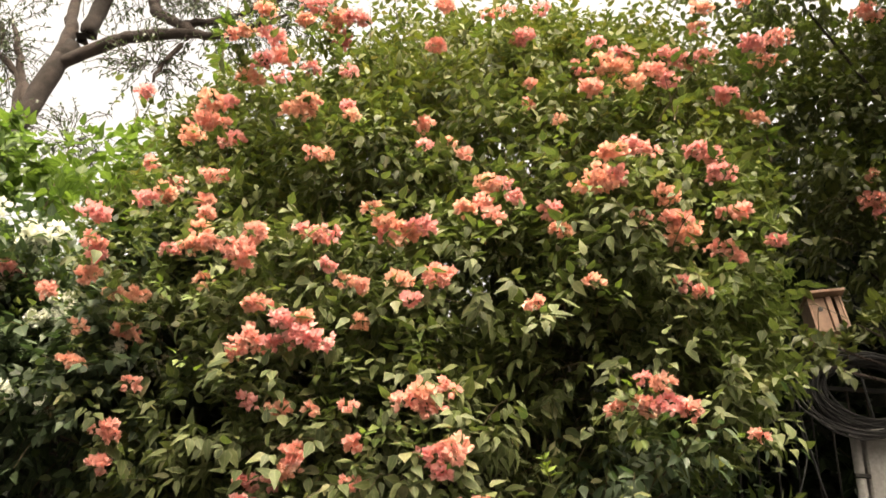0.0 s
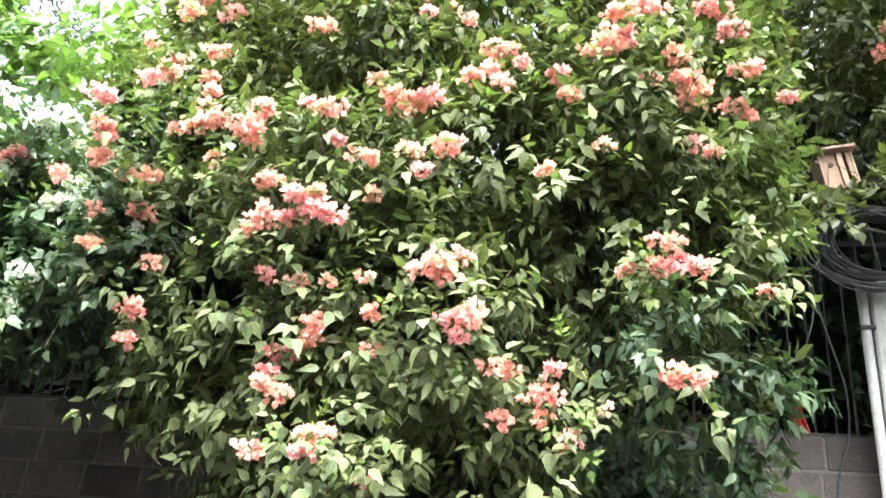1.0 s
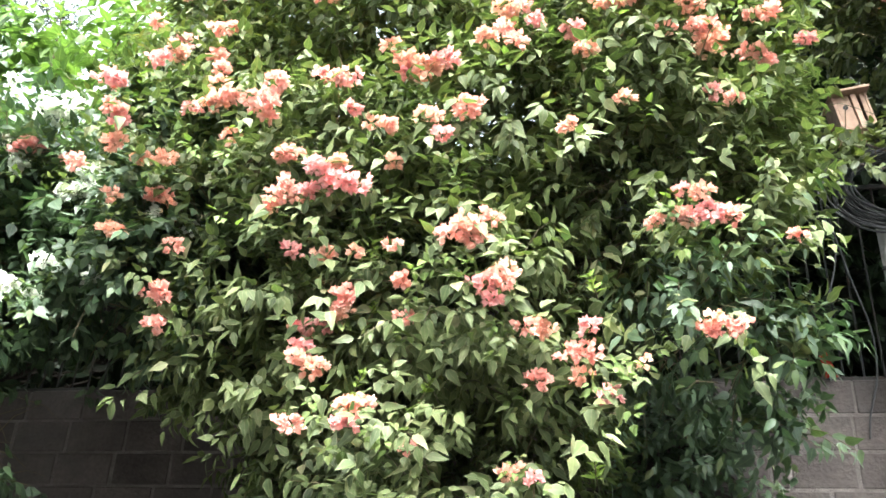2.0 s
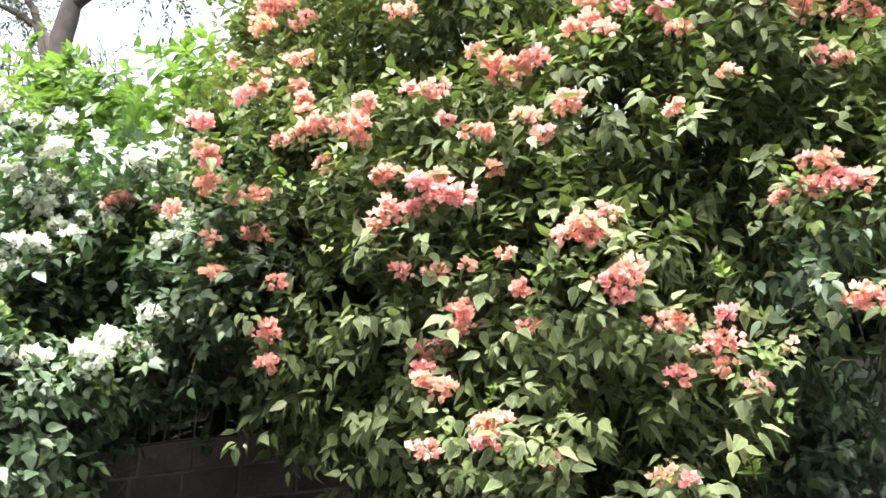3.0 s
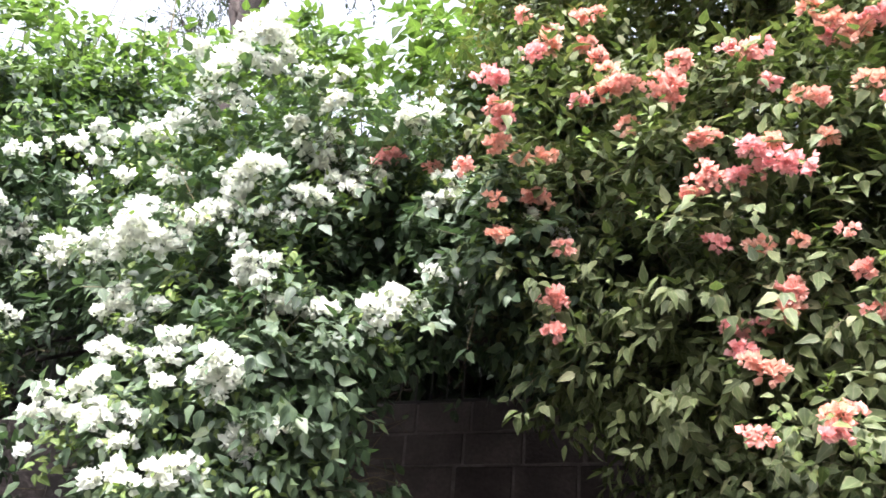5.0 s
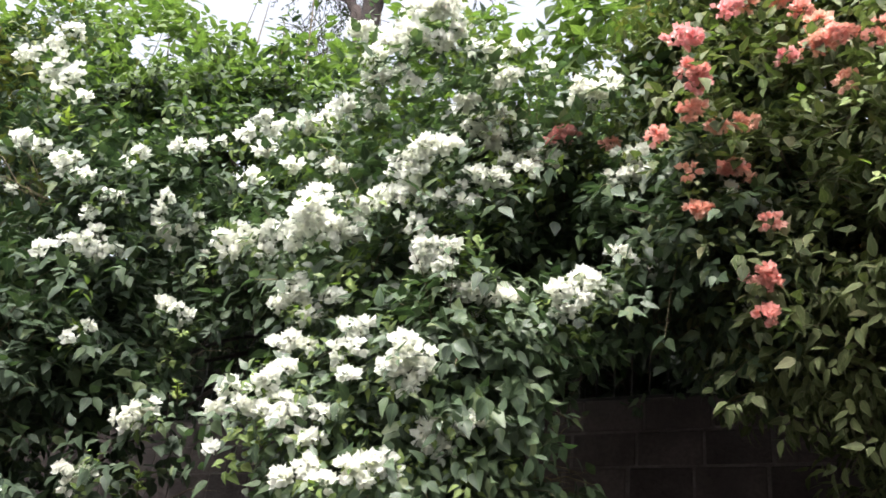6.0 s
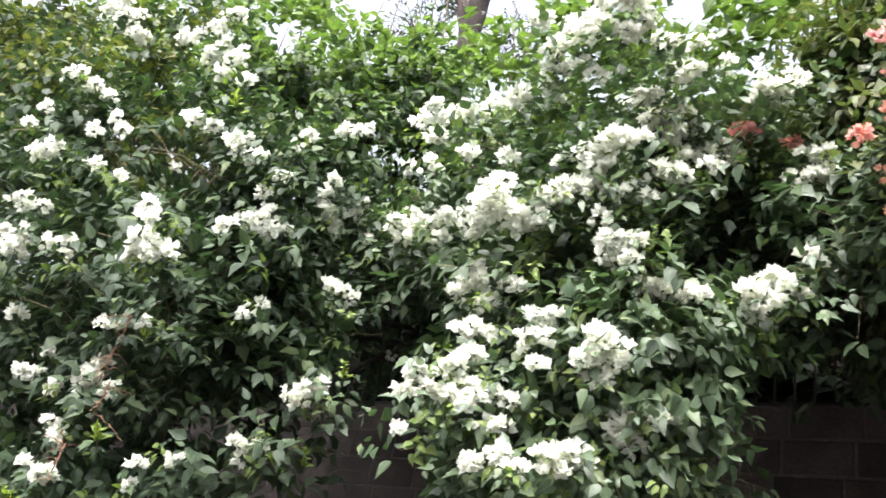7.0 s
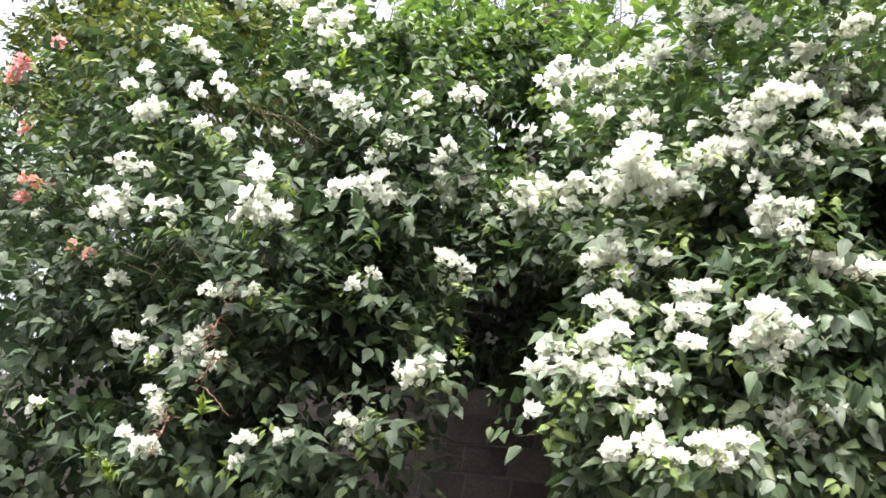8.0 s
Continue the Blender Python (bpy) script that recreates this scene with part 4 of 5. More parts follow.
SALMON_BOTTOM = [(-0.83, 3.97, 3.09, 0.035), (-0.4, 3.85, 3.06, 0.033), (-1.99, 4.26, 3.05, 0.053), (-1.07, 4.01, 3.05, 0.059), (-0.44, 3.85, 3.02, 0.054), (-0.5, 3.84, 3.01, 0.033), (-1.07, 4.04, 3, 0.05), (-1.26, 4.16, 2.98, 0.052), (-1.18, 4.13, 2.97, 0.023), (-0.45, 3.87, 2.96, 0.029), (-0.81, 4.01, 2.95, 0.031), (0.33, 4.05, 2.93, 0.03), (-0.11, 4.05, 2.91, 0.043), (0.4, 4.06, 2.9, 0.052), (-0.35, 3.97, 2.89, 0.027), (0.31, 4.07, 2.89, 0.039), (-0.29, 3.99, 2.88, 0.047), (-1.24, 4.09, 2.87, 0.042), (-0.14, 4.08, 2.83, 0.06), (0.09, 4.12, 2.8, 0.015), (-1.14, 3.98, 2.75, 0.066), (-0.14, 4.11, 2.74, 0.03), (-0.31, 4.08, 2.72, 0.047), (-0.05, 4.14, 2.68, 0.032)]
SALMON_HEM = [(-0.92, 3.91, 2.59, 0.038), (-0.97, 3.88, 2.57, 0.05), (-1.2, 3.96, 2.53, 0.039), (-0.97, 3.88, 2.51, 0.046), (-0.78, 4.05, 2.46, 0.023), (-0.41, 4.14, 2.39, 0.037), (-0.33, 4.15, 2.37, 0.02)]
SALMON_BLOOMS = SALMON_CROWN + SALMON_TOP + SALMON_UPPER + SALMON_SHOULDER + SALMON_MIDDLE + SALMON_WAIST + SALMON_LOWER + SALMON_BOTTOM + SALMON_HEM
WHITE_CROWN = [(-3.5, 3.51, 4.3, 0.07), (-3.13, 3.46, 4.3, 0.076), (-4.14, 4.05, 4.28, 0.062), (-4, 3.97, 4.27, 0.036), (-4.21, 4, 4.26, 0.081), (-2.92, 3.86, 4.26, 0.042), (-2.84, 4.02, 4.25, 0.027), (-3.05, 3.53, 4.24, 0.061), (-3.13, 3.48, 4.23, 0.078), (-2.7, 4.13, 4.2, 0.037), (-2.98, 3.77, 4.2, 0.036), (-3.04, 3.58, 4.18, 0.04), (-3.01, 3.72, 4.18, 0.031), (-3.31, 3.5, 4.17, 0.067), (-2.65, 4.16, 4.17, 0.069), (-2.55, 4.16, 4.17, 0.037), (-2.99, 3.89, 4.17, 0.026), (-4.19, 3.87, 4.16, 0.042), (-3.79, 3.86, 4.15, 0.034), (-2.73, 4.16, 4.15, 0.043), (-2.94, 3.9, 4.15, 0.035), (-3.2, 3.47, 4.14, 0.074), (-3.43, 3.55, 4.14, 0.052), (-2.63, 4.19, 4.13, 0.032)]
WHITE_TOP = [(-3.1, 3.54, 4.12, 0.06), (-3, 3.88, 4.11, 0.044), (-3.47, 3.6, 4.08, 0.042), (-3.41, 3.59, 4.08, 0.043), (-3.06, 4.03, 4.07, 0.059), (-3.02, 4.07, 4.04, 0.048), (-4.11, 3.61, 4.03, 0.04), (-4.13, 3.71, 4.03, 0.029), (-3.51, 3.67, 4.03, 0.042), (-3.05, 3.99, 4.03, 0.05), (-3.29, 3.57, 4.03, 0.028), (-3.66, 3.68, 4.03, 0.035), (-3.68, 3.7, 4.02, 0.05), (-3.12, 3.82, 4.01, 0.036), (-3.11, 3.84, 4, 0.044), (-3.09, 3.96, 3.99, 0.074), (-3.04, 4.08, 3.98, 0.064), (-3.5, 3.69, 3.98, 0.032), (-3.26, 3.6, 3.97, 0.035), (-2.86, 4.23, 3.96, 0.043), (-3.1, 3.99, 3.94, 0.042), (-2.86, 4.24, 3.91, 0.037), (-3.04, 3.99, 3.91, 0.044), (-2.95, 4.15, 3.89, 0.037)]
WHITE_UPPER = [(-2.5, 4.31, 3.89, 0.058), (-3.07, 4.01, 3.88, 0.036), (-4.04, 3.64, 3.87, 0.05), (-4.05, 3.5, 3.86, 0.033), (-3, 4.07, 3.81, 0.062), (-2.48, 4.32, 3.8, 0.031), (-2.6, 4.31, 3.79, 0.031), (-2.54, 4.31, 3.77, 0.062), (-3.7, 3.72, 3.73, 0.032), (-3.85, 3.6, 3.7, 0.037), (-3.08, 3.66, 3.67, 0.043), (-3, 3.96, 3.66, 0.035), (-3.02, 3.9, 3.65, 0.064), (-3.13, 3.61, 3.64, 0.08), (-3.25, 3.61, 3.61, 0.043), (-3.04, 3.82, 3.61, 0.034), (-3.94, 3.49, 3.59, 0.031), (-3.19, 3.64, 3.56, 0.067), (-3.23, 3.65, 3.52, 0.038), (-3.35, 3.65, 3.48, 0.034), (-3.25, 3.67, 3.48, 0.057), (-3.14, 3.72, 3.47, 0.038), (-3.05, 3.8, 3.47, 0.021), (-3.4, 3.64, 3.46, 0.068)]
WHITE_SHOULDER = [(-3.56, 3.5, 3.44, 0.063), (-4.1, 3.63, 3.43, 0.032), (-3.44, 3.61, 3.42, 0.043), (-4.03, 3.67, 3.4, 0.053), (-3.88, 3.61, 3.4, 0.046), (-4.1, 3.61, 3.37, 0.069), (-3.57, 3.48, 3.36, 0.091), (-3.2, 3.69, 3.35, 0.033), (-4.12, 3.55, 3.35, 0.032), (-2.53, 4.15, 3.34, 0.029), (-3.45, 3.61, 3.32, 0.052), (-2.49, 4.19, 3.32, 0.019), (-3.5, 3.55, 3.3, 0.09), (-3.94, 3.64, 3.3, 0.026), (-4.08, 3.57, 3.29, 0.037), (-3.64, 3.51, 3.28, 0.072), (-3.06, 3.77, 3.27, 0.037), (-3.16, 3.71, 3.25, 0.032), (-3.12, 3.73, 3.24, 0.069), (-3.18, 3.72, 3.2, 0.046), (-2.59, 4.07, 3.19, 0.037), (-3.11, 3.76, 3.18, 0.064), (-2.61, 4.02, 3.18, 0.055), (-2.55, 4.19, 3.18, 0.038)]
WHITE_MIDDLE = [(-3.68, 3.6, 3.12, 0.044), (-3.04, 3.85, 3.1, 0.051), (-2.98, 3.9, 3.1, 0.037), (-2.92, 3.94, 3.1, 0.06), (-2.88, 3.96, 3.1, 0.028), (-2.64, 4, 3.1, 0.077), (-2.72, 3.98, 3.1, 0.027), (-3.06, 3.83, 3.09, 0.032), (-3.72, 3.61, 3.06, 0.058), (-3.54, 3.66, 3.05, 0.033), (-2.67, 4.02, 3.04, 0.041), (-3.75, 3.59, 3.02, 0.039), (-3.65, 3.66, 3, 0.034), (-3.3, 3.58, 2.88, 0.031), (-3.34, 3.58, 2.86, 0.062), (-3.59, 3.59, 2.83, 0.051), (-3.67, 3.54, 2.82, 0.028), (-3.34, 3.55, 2.78, 0.044), (-3.09, 3.51, 2.75, 0.054), (-3.04, 3.54, 2.69, 0.07), (-3.01, 3.59, 2.69, 0.037), (-3.56, 3.48, 2.69, 0.036), (-3.1, 3.51, 2.68, 0.041), (-3.3, 3.53, 2.67, 0.028)]
WHITE_WAIST = [(-3.59, 3.45, 2.66, 0.027), (-3.06, 3.57, 2.62, 0.054), (-3.61, 3.43, 2.62, 0.031), (-3.71, 3.4, 2.61, 0.05), (-3.54, 3.48, 2.56, 0.057), (-2.9, 3.78, 2.55, 0.021), (-3.67, 3.4, 2.54, 0.04), (-3.45, 3.53, 2.54, 0.039), (-2.93, 3.75, 2.54, 0.042), (-3.38, 3.54, 2.53, 0.026), (-3.75, 3.37, 2.52, 0.04), (-3.6, 3.44, 2.52, 0.044), (-3.51, 3.5, 2.52, 0.062), (-3, 3.71, 2.51, 0.051), (-3.56, 3.47, 2.49, 0.04), (-3.05, 3.69, 2.47, 0.025), (-3.02, 3.71, 2.46, 0.042), (-2.99, 3.74, 2.44, 0.03), (-3.4, 3.51, 2.43, 0.047), (-3.75, 3.38, 2.37, 0.022), (-3.12, 3.56, 2.37, 0.029), (-3.13, 3.5, 2.34, 0.053), (-3.1, 3.58, 2.34, 0.025), (-3.35, 3.46, 2.32, 0.038)]
WHITE_LOWER = [(-3.17, 3.46, 2.31, 0.048), (-3.15, 3.47, 2.28, 0.048), (-3.47, 3.47, 2.28, 0.047), (-3.28, 3.45, 2.26, 0.033)]
WHITE_BLOOMS = WHITE_CROWN + WHITE_TOP + WHITE_UPPER + WHITE_SHOULDER + WHITE_MIDDLE + WHITE_WAIST + WHITE_LOWER
WHITE_LEFT_CROWN = [(-6.23, 3.11, 4.92, 0.069), (-6.11, 3.49, 4.9, 0.077), (-5.97, 3.5, 4.9, 0.053), (-6.29, 3.2, 4.89, 0.116), (-5.8, 3.49, 4.88, 0.096), (-5.59, 3.44, 4.87, 0.079), (-6.31, 3.32, 4.83, 0.101), (-6.26, 3.05, 4.81, 0.076), (-5.66, 3.51, 4.73, 0.065), (-5.84, 3.54, 4.71, 0.096), (-5.55, 3.51, 4.58, 0.084), (-5.62, 3.51, 4.52, 0.07), (-5.34, 3.47, 4.38, 0.066), (-6.09, 2.95, 4.23, 0.065), (-6.12, 2.91, 4.19, 0.039), (-6, 3.01, 4.16, 0.064), (-5.93, 3.07, 4.13, 0.05), (-5.49, 3.29, 4.04, 0.032), (-6.28, 2.95, 4.04, 0.046), (-4.58, 3.66, 4, 0.03), (-5.4, 3.28, 3.99, 0.07), (-4.62, 3.6, 3.96, 0.041), (-5.24, 3.29, 3.93, 0.043), (-6.35, 2.93, 3.93, 0.029)]
WHITE_LEFT_TOP = [(-5.7, 3.04, 3.91, 0.036), (-4.73, 3.49, 3.9, 0.041), (-4.35, 3.83, 3.85, 0.035), (-5.06, 3.29, 3.83, 0.042), (-4.98, 3.32, 3.82, 0.041), (-4.77, 3.45, 3.82, 0.029), (-5.75, 2.97, 3.81, 0.035), (-4.99, 3.28, 3.76, 0.07), (-5.53, 2.99, 3.76, 0.034), (-4.87, 3.34, 3.71, 0.035), (-4.62, 3.64, 3.71, 0.04), (-4.89, 3.3, 3.68, 0.057), (-4.66, 3.64, 3.65, 0.029), (-5.83, 2.84, 3.65, 0.035), (-4.79, 3.41, 3.63, 0.028), (-4.77, 3.46, 3.63, 0.034), (-4.53, 3.76, 3.62, 0.026), (-5.83, 2.81, 3.6, 0.058), (-5.79, 2.82, 3.59, 0.046), (-4.58, 3.77, 3.57, 0.04), (-4.68, 3.67, 3.57, 0.04), (-5.88, 2.79, 3.57, 0.035), (-4.65, 3.73, 3.55, 0.058), (-5.55, 2.91, 3.51, 0.022)]
WHITE_LEFT_UPPER = [(-4.8, 3.35, 3.5, 0.034), (-4.65, 3.75, 3.48, 0.046), (-5.43, 2.89, 3.48, 0.043), (-4.49, 3.82, 3.45, 0.025), (-4.78, 3.4, 3.41, 0.039), (-4.75, 3.5, 3.36, 0.034), (-4.76, 3.44, 3.35, 0.061), (-5.11, 2.81, 3.34, 0.02), (-5.98, 2.83, 3.34, 0.029), (-4.76, 3.33, 3.31, 0.071), (-4.76, 3.28, 3.31, 0.038), (-5.86, 2.84, 3.31, 0.062), (-5.77, 2.87, 3.3, 0.039), (-4.71, 3.12, 3.19, 0.047), (-6.74, 2.94, 3.19, 0.043), (-6.08, 2.86, 3.18, 0.029), (-4.59, 3.73, 3.17, 0.033), (-5.94, 2.82, 3.17, 0.023), (-4.56, 3.76, 3.16, 0.061), (-5.77, 2.82, 3.15, 0.027), (-4.51, 3.82, 3.14, 0.033), (-4.74, 2.76, 3.1, 0.035), (-5.62, 2.9, 3.1, 0.037), (-4.54, 3.81, 3.08, 0.044)]
WHITE_LEFT_SHOULDER = [(-5.44, 2.88, 3.08, 0.041), (-5.78, 2.82, 3.07, 0.066), (-5.96, 2.86, 3.07, 0.04), (-4.71, 2.76, 3.03, 0.059), (-5.77, 2.86, 3.03, 0.049), (-5.47, 2.91, 3.02, 0.023), (-4.74, 3.47, 2.97, 0.038), (-4.71, 2.76, 2.96, 0.058), (-4.67, 2.87, 2.94, 0.034), (-4.69, 2.83, 2.92, 0.049), (-4.74, 2.78, 2.9, 0.063), (-4.76, 3.41, 2.9, 0.024), (-4.8, 2.78, 2.87, 0.025), (-5.89, 3.01, 2.82, 0.022), (-5.86, 3.02, 2.79, 0.039), (-4.95, 3.06, 2.73, 0.021), (-5.17, 3.04, 2.72, 0.034), (-4.47, 3.7, 2.65, 0.042), (-4.51, 3.66, 2.63, 0.057), (-5.61, 3.08, 2.61, 0.021), (-4.55, 3.62, 2.59, 0.036), (-5.24, 3.13, 2.57, 0.034), (-4.52, 3.66, 2.56, 0.026), (-5.3, 3.13, 2.53, 0.055)]
WHITE_LEFT_MIDDLE = [(-5.62, 3.07, 2.51, 0.026), (-5.66, 3.03, 2.5, 0.053), (-5.24, 3.13, 2.49, 0.034), (-5.35, 3.13, 2.48, 0.045), (-5.51, 3.11, 2.46, 0.046), (-5.14, 3.13, 2.46, 0.043), (-4.64, 3.61, 2.35, 0.026), (-4.7, 3.53, 2.34, 0.047), (-4.67, 3.58, 2.33, 0.047), (-5.42, 3.11, 2.3, 0.03), (-4.69, 3.56, 2.29, 0.031), (-5.38, 3.11, 2.25, 0.025), (-5.34, 3.1, 2.22, 0.044), (-4.72, 3.24, 2.19, 0.022), (-4.77, 3.12, 2.14, 0.049), (-5.8, 2.84, 2.14, 0.026), (-5.52, 3.1, 2.11, 0.023), (-5.39, 3.11, 2.08, 0.049), (-5.3, 3.1, 2.08, 0.034), (-5.39, 3.11, 2.06, 0.025), (-4.79, 3.14, 2.05, 0.026)]
WHITE_LEFT_BLOOMS = WHITE_LEFT_CROWN + WHITE_LEFT_TOP + WHITE_LEFT_UPPER + WHITE_LEFT_SHOULDER + WHITE_LEFT_MIDDLE
SALMON_LEFT_CROWN = [(-6.47, 2.54, 3.96, 0.045), (-6.52, 2.44, 3.75, 0.077), (-6.56, 2.45, 3.7, 0.045), (-6.76, 2.68, 3.59, 0.03), (-7.05, 2.92, 3.44, 0.046), (-6.97, 2.95, 3.43, 0.038), (-6.78, 2.95, 3.38, 0.027), (-7.02, 2.93, 3.33, 0.042), (-6.3, 2.95, 2.97, 0.039), (-6.13, 2.97, 2.93, 0.023)]
SALMON_LEFT_BLOOMS = SALMON_LEFT_CROWN
OLIVE_CROWN = [(1.76, 4.85, 6.66, 0.099), (1.66, 5.13, 5.51, 0.037), (1.68, 5.22, 5.39, 0.089), (1.71, 5.27, 5.32, 0.044)]
OLIVE_BLOOMS = OLIVE_CROWN
# dark hollows in the growth, and bare stretches of wall below the hem, as x, y, z and radius
SALMON_HOLLOWS = [(-0.06, 3.94, 3.51, 0.092), (-0.03, 3.99, 3.27, 0.069), (-0.1, 3.95, 3.42, 0.065), (-1.68, 4.24, 3.29, 0.068), (-1.79, 4.22, 3.54, 0.055), (-1.48, 3.89, 3.8, 0.042), (0.01, 4.01, 3.16, 0.047), (-2.03, 4.29, 3.55, 0.042), (-1.86, 4.25, 3.6, 0.071), (-2.04, 4.29, 3.65, 0.062), (-1.09, 3.94, 3.35, 0.06), (-1.13, 3.94, 3.33, 0.046), (-1.56, 4.16, 3.26, 0.06), (-1.48, 3.95, 3.64, 0.045), (0.32, 4.1, 2.81, 0.078), (0.39, 4.12, 2.8, 0.057), (-0.87, 4.02, 3, 0.036), (-0.05, 3.87, 3.66, 0.041), (-1.79, 4.35, 3.22, 0.042), (-1.47, 4.12, 3.23, 0.073), (-1.62, 4.16, 3.35, 0.056), (-1.85, 4.23, 3.66, 0.081), (-2.25, 4.01, 3.45, 0.07), (-0.12, 3.92, 3.54, 0.076)]
SALMON_HOLLOWS += [(0.32, 4.04, 3.01, 0.054), (0.31, 4.12, 2.78, 0.076), (0.46, 4.08, 2.94, 0.044), (0.34, 4.17, 2.71, 0.061), (0.41, 4.05, 3.04, 0.039), (0.55, 4.14, 3.06, 0.05), (-0, 4, 3.39, 0.058), (-1.1, 3.87, 3.81, 0.043)]
WHITE_HOLLOWS = [(-2.62, 4.15, 2.79, 0.073), (-2.7, 4.07, 2.75, 0.049), (-2.51, 4.23, 2.83, 0.064), (-2.41, 4.27, 2.96, 0.079), (-2.33, 4.29, 3.08, 0.085), (-2.38, 4.24, 3.18, 0.057), (-3.27, 3.54, 2.74, 0.033), (-3.34, 3.67, 3.08, 0.041), (-2.69, 4.1, 3.46, 0.043), (-2.94, 3.86, 3.35, 0.042), (-2.97, 3.91, 4.12, 0.065), (-2.92, 3.97, 3.53, 0.05), (-2.91, 4.05, 4.07, 0.076)]
WHITE_LEFT_HOLLOWS = [(-4.41, 3.87, 2.94, 0.109), (-4.4, 3.79, 2.8, 0.067), (-4.31, 3.95, 2.92, 0.084), (-4.26, 4, 3.05, 0.06), (-4.31, 3.89, 2.74, 0.072), (-4.25, 3.96, 2.66, 0.058), (-5.13, 2.97, 3.58, 0.119), (-5.2, 2.89, 3.5, 0.072), (-4.85, 2.89, 3.37, 0.066), (-6.47, 2.88, 2.91, 0.13), (-6.77, 2.9, 3.11, 0.092), (-4.66, 3.68, 3.31, 0.046), (-4.54, 3.73, 3.94, 0.082), (-4.44, 3.81, 3.87, 0.07), (-4.73, 3.25, 3.02, 0.038), (-5.25, 2.92, 2.87, 0.039), (-5.31, 2.96, 3.6, 0.182), (-5.01, 2.99, 3.5, 0.173), (-4.85, 3.1, 3.45, 0.103), (-5.05, 3.13, 3.66, 0.093)]
DEEP_WEST = [(-5.28, 2.89, 3.51, 0.097), (-4.96, 2.87, 3.39, 0.105), (-4.96, 3.01, 3.53, 0.093), (-4.84, 2.77, 3.22, 0.067), (-5.29, 2.93, 2.85, 0.087), (-4.66, 2.86, 3.11, 0.05), (-4.74, 3.33, 3.12, 0.075), (-4.8, 3.04, 2.8, 0.071), (-6.22, 2.89, 2.8, 0.097), (-5.37, 2.91, 2.93, 0.073)]
BARE_EAST = [(-2.41, 4.09, 2.77, 0.063), (-2.32, 4.14, 2.82, 0.063), (-2.23, 4.2, 2.85, 0.068), (-2.15, 4.24, 2.88, 0.059), (-2.46, 4.08, 2.59, 0.111), (-2.29, 4.18, 2.61, 0.13), (-2.13, 4.27, 2.62, 0.106), (-2.52, 4.04, 2.45, 0.105), (-2.33, 4.15, 2.46, 0.129), (-2.14, 4.25, 2.47, 0.128), (-1.96, 4.3, 2.47, 0.08), (-2.05, 4.32, 2.76, 0.034), (-2.19, 4.16, 2.81, 0.073), (-2.11, 4.23, 2.85, 0.058), (-2.26, 4.1, 2.76, 0.052), (-2.18, 4.13, 2.53, 0.153), (-2.02, 4.22, 2.57, 0.112), (-2.13, 4.12, 2.38, 0.15), (-1.88, 4.21, 2.44, 0.099), (0.94, 4.22, 2.71, 0.137)]
BARE_WEST = [(-4.35, 3.89, 2.45, 0.085), (-4.29, 4.01, 2.32, 0.134), (-4.19, 4.09, 2.42, 0.087), (-4.4, 3.93, 2.22, 0.086), (-4.25, 3.99, 2.55, 0.062), (-3.98, 3.42, 2.73, 0.069), (-3.94, 3.4, 2.61, 0.063), (-3.95, 3.48, 2.88, 0.061), (-3.87, 3.41, 2.37, 0.075), (-3.9, 3.42, 2.27, 0.079), (-3.82, 3.45, 2.26, 0.065)]
BARE_CORNER = [(0.34, 4.21, 2.63, 0.065), (0.42, 4.25, 2.54, 0.075), (0.26, 4.24, 2.52, 0.057), (0.37, 4.28, 2.42, 0.088), (0.52, 4.28, 2.43, 0.102), (0.18, 4.19, 2.64, 0.043)]
BARE_IVY = [(0.07, 4.18, 2.6, 0.073), (0.06, 4.23, 2.47, 0.094), (0.11, 4.27, 2.35, 0.099), (0.2, 4.24, 2.48, 0.074), (-0, 4.25, 2.36, 0.077)]
BARE = [((-0.2, 0.9, 1.67), BARE_IVY, 1.5), ((-0.2, 0.9, 1.7), BARE_EAST, 3.0), ((-1.8, 0.9, 1.66), BARE_WEST, 3.0), ((-0.2, 0.9, 1.67), BARE_CORNER, 0.40)]
# gaps in the top growth that let the sky through
SKY_WEST = [(-7.71, 5.6, 6.68, 0.155), (-7.71, 5.6, 6.95, 0.169), (-5.83, 5.6, 6.17, 0.084), (-5.8, 5.6, 6.39, 0.114), (-5.08, 5.6, 6.13, 0.134), (-4.78, 5.6, 5.99, 0.087)]
SKY_MIDDLE = [(-6.35, 5.6, 6.86, 0.183), (-6.3, 5.6, 6.57, 0.105), (-5.96, 5.6, 6.84, 0.115), (-5.52, 5.6, 6.74, 0.091)]
SKY_INNER = [(-6.42, 5.6, 6.89, 0.128), (-5.72, 5.6, 6.37, 0.118), (-5.86, 5.6, 6.75, 0.133), (-5.07, 5.6, 6.51, 0.114), (-6.12, 5.6, 6.96, 0.105)]
SKY_EAST = [(-3.77, 5.6, 6.93, 0.251), (-3.46, 5.6, 7.06, 0.224), (-3.92, 5.6, 6.66, 0.149), (-3.48, 5.6, 6.54, 0.119), (-4.69, 5.6, 7.44, 0.22), (-4.17, 5.6, 6.54, 0.125)]
SKY = [((-2.1, 0.94, 1.63), SKY_WEST, 3.0), ((-1.2, 0.98, 1.73), SKY_MIDDLE, 3.0), ((-1.56, 0.87, 1.68), SKY_INNER, 3.0), ((0.06, 0.85, 1.72), SKY_EAST, 3.0)]
salmons = [BRACT_SALMON, BRACT_PINK, BRACT_APRICOT]
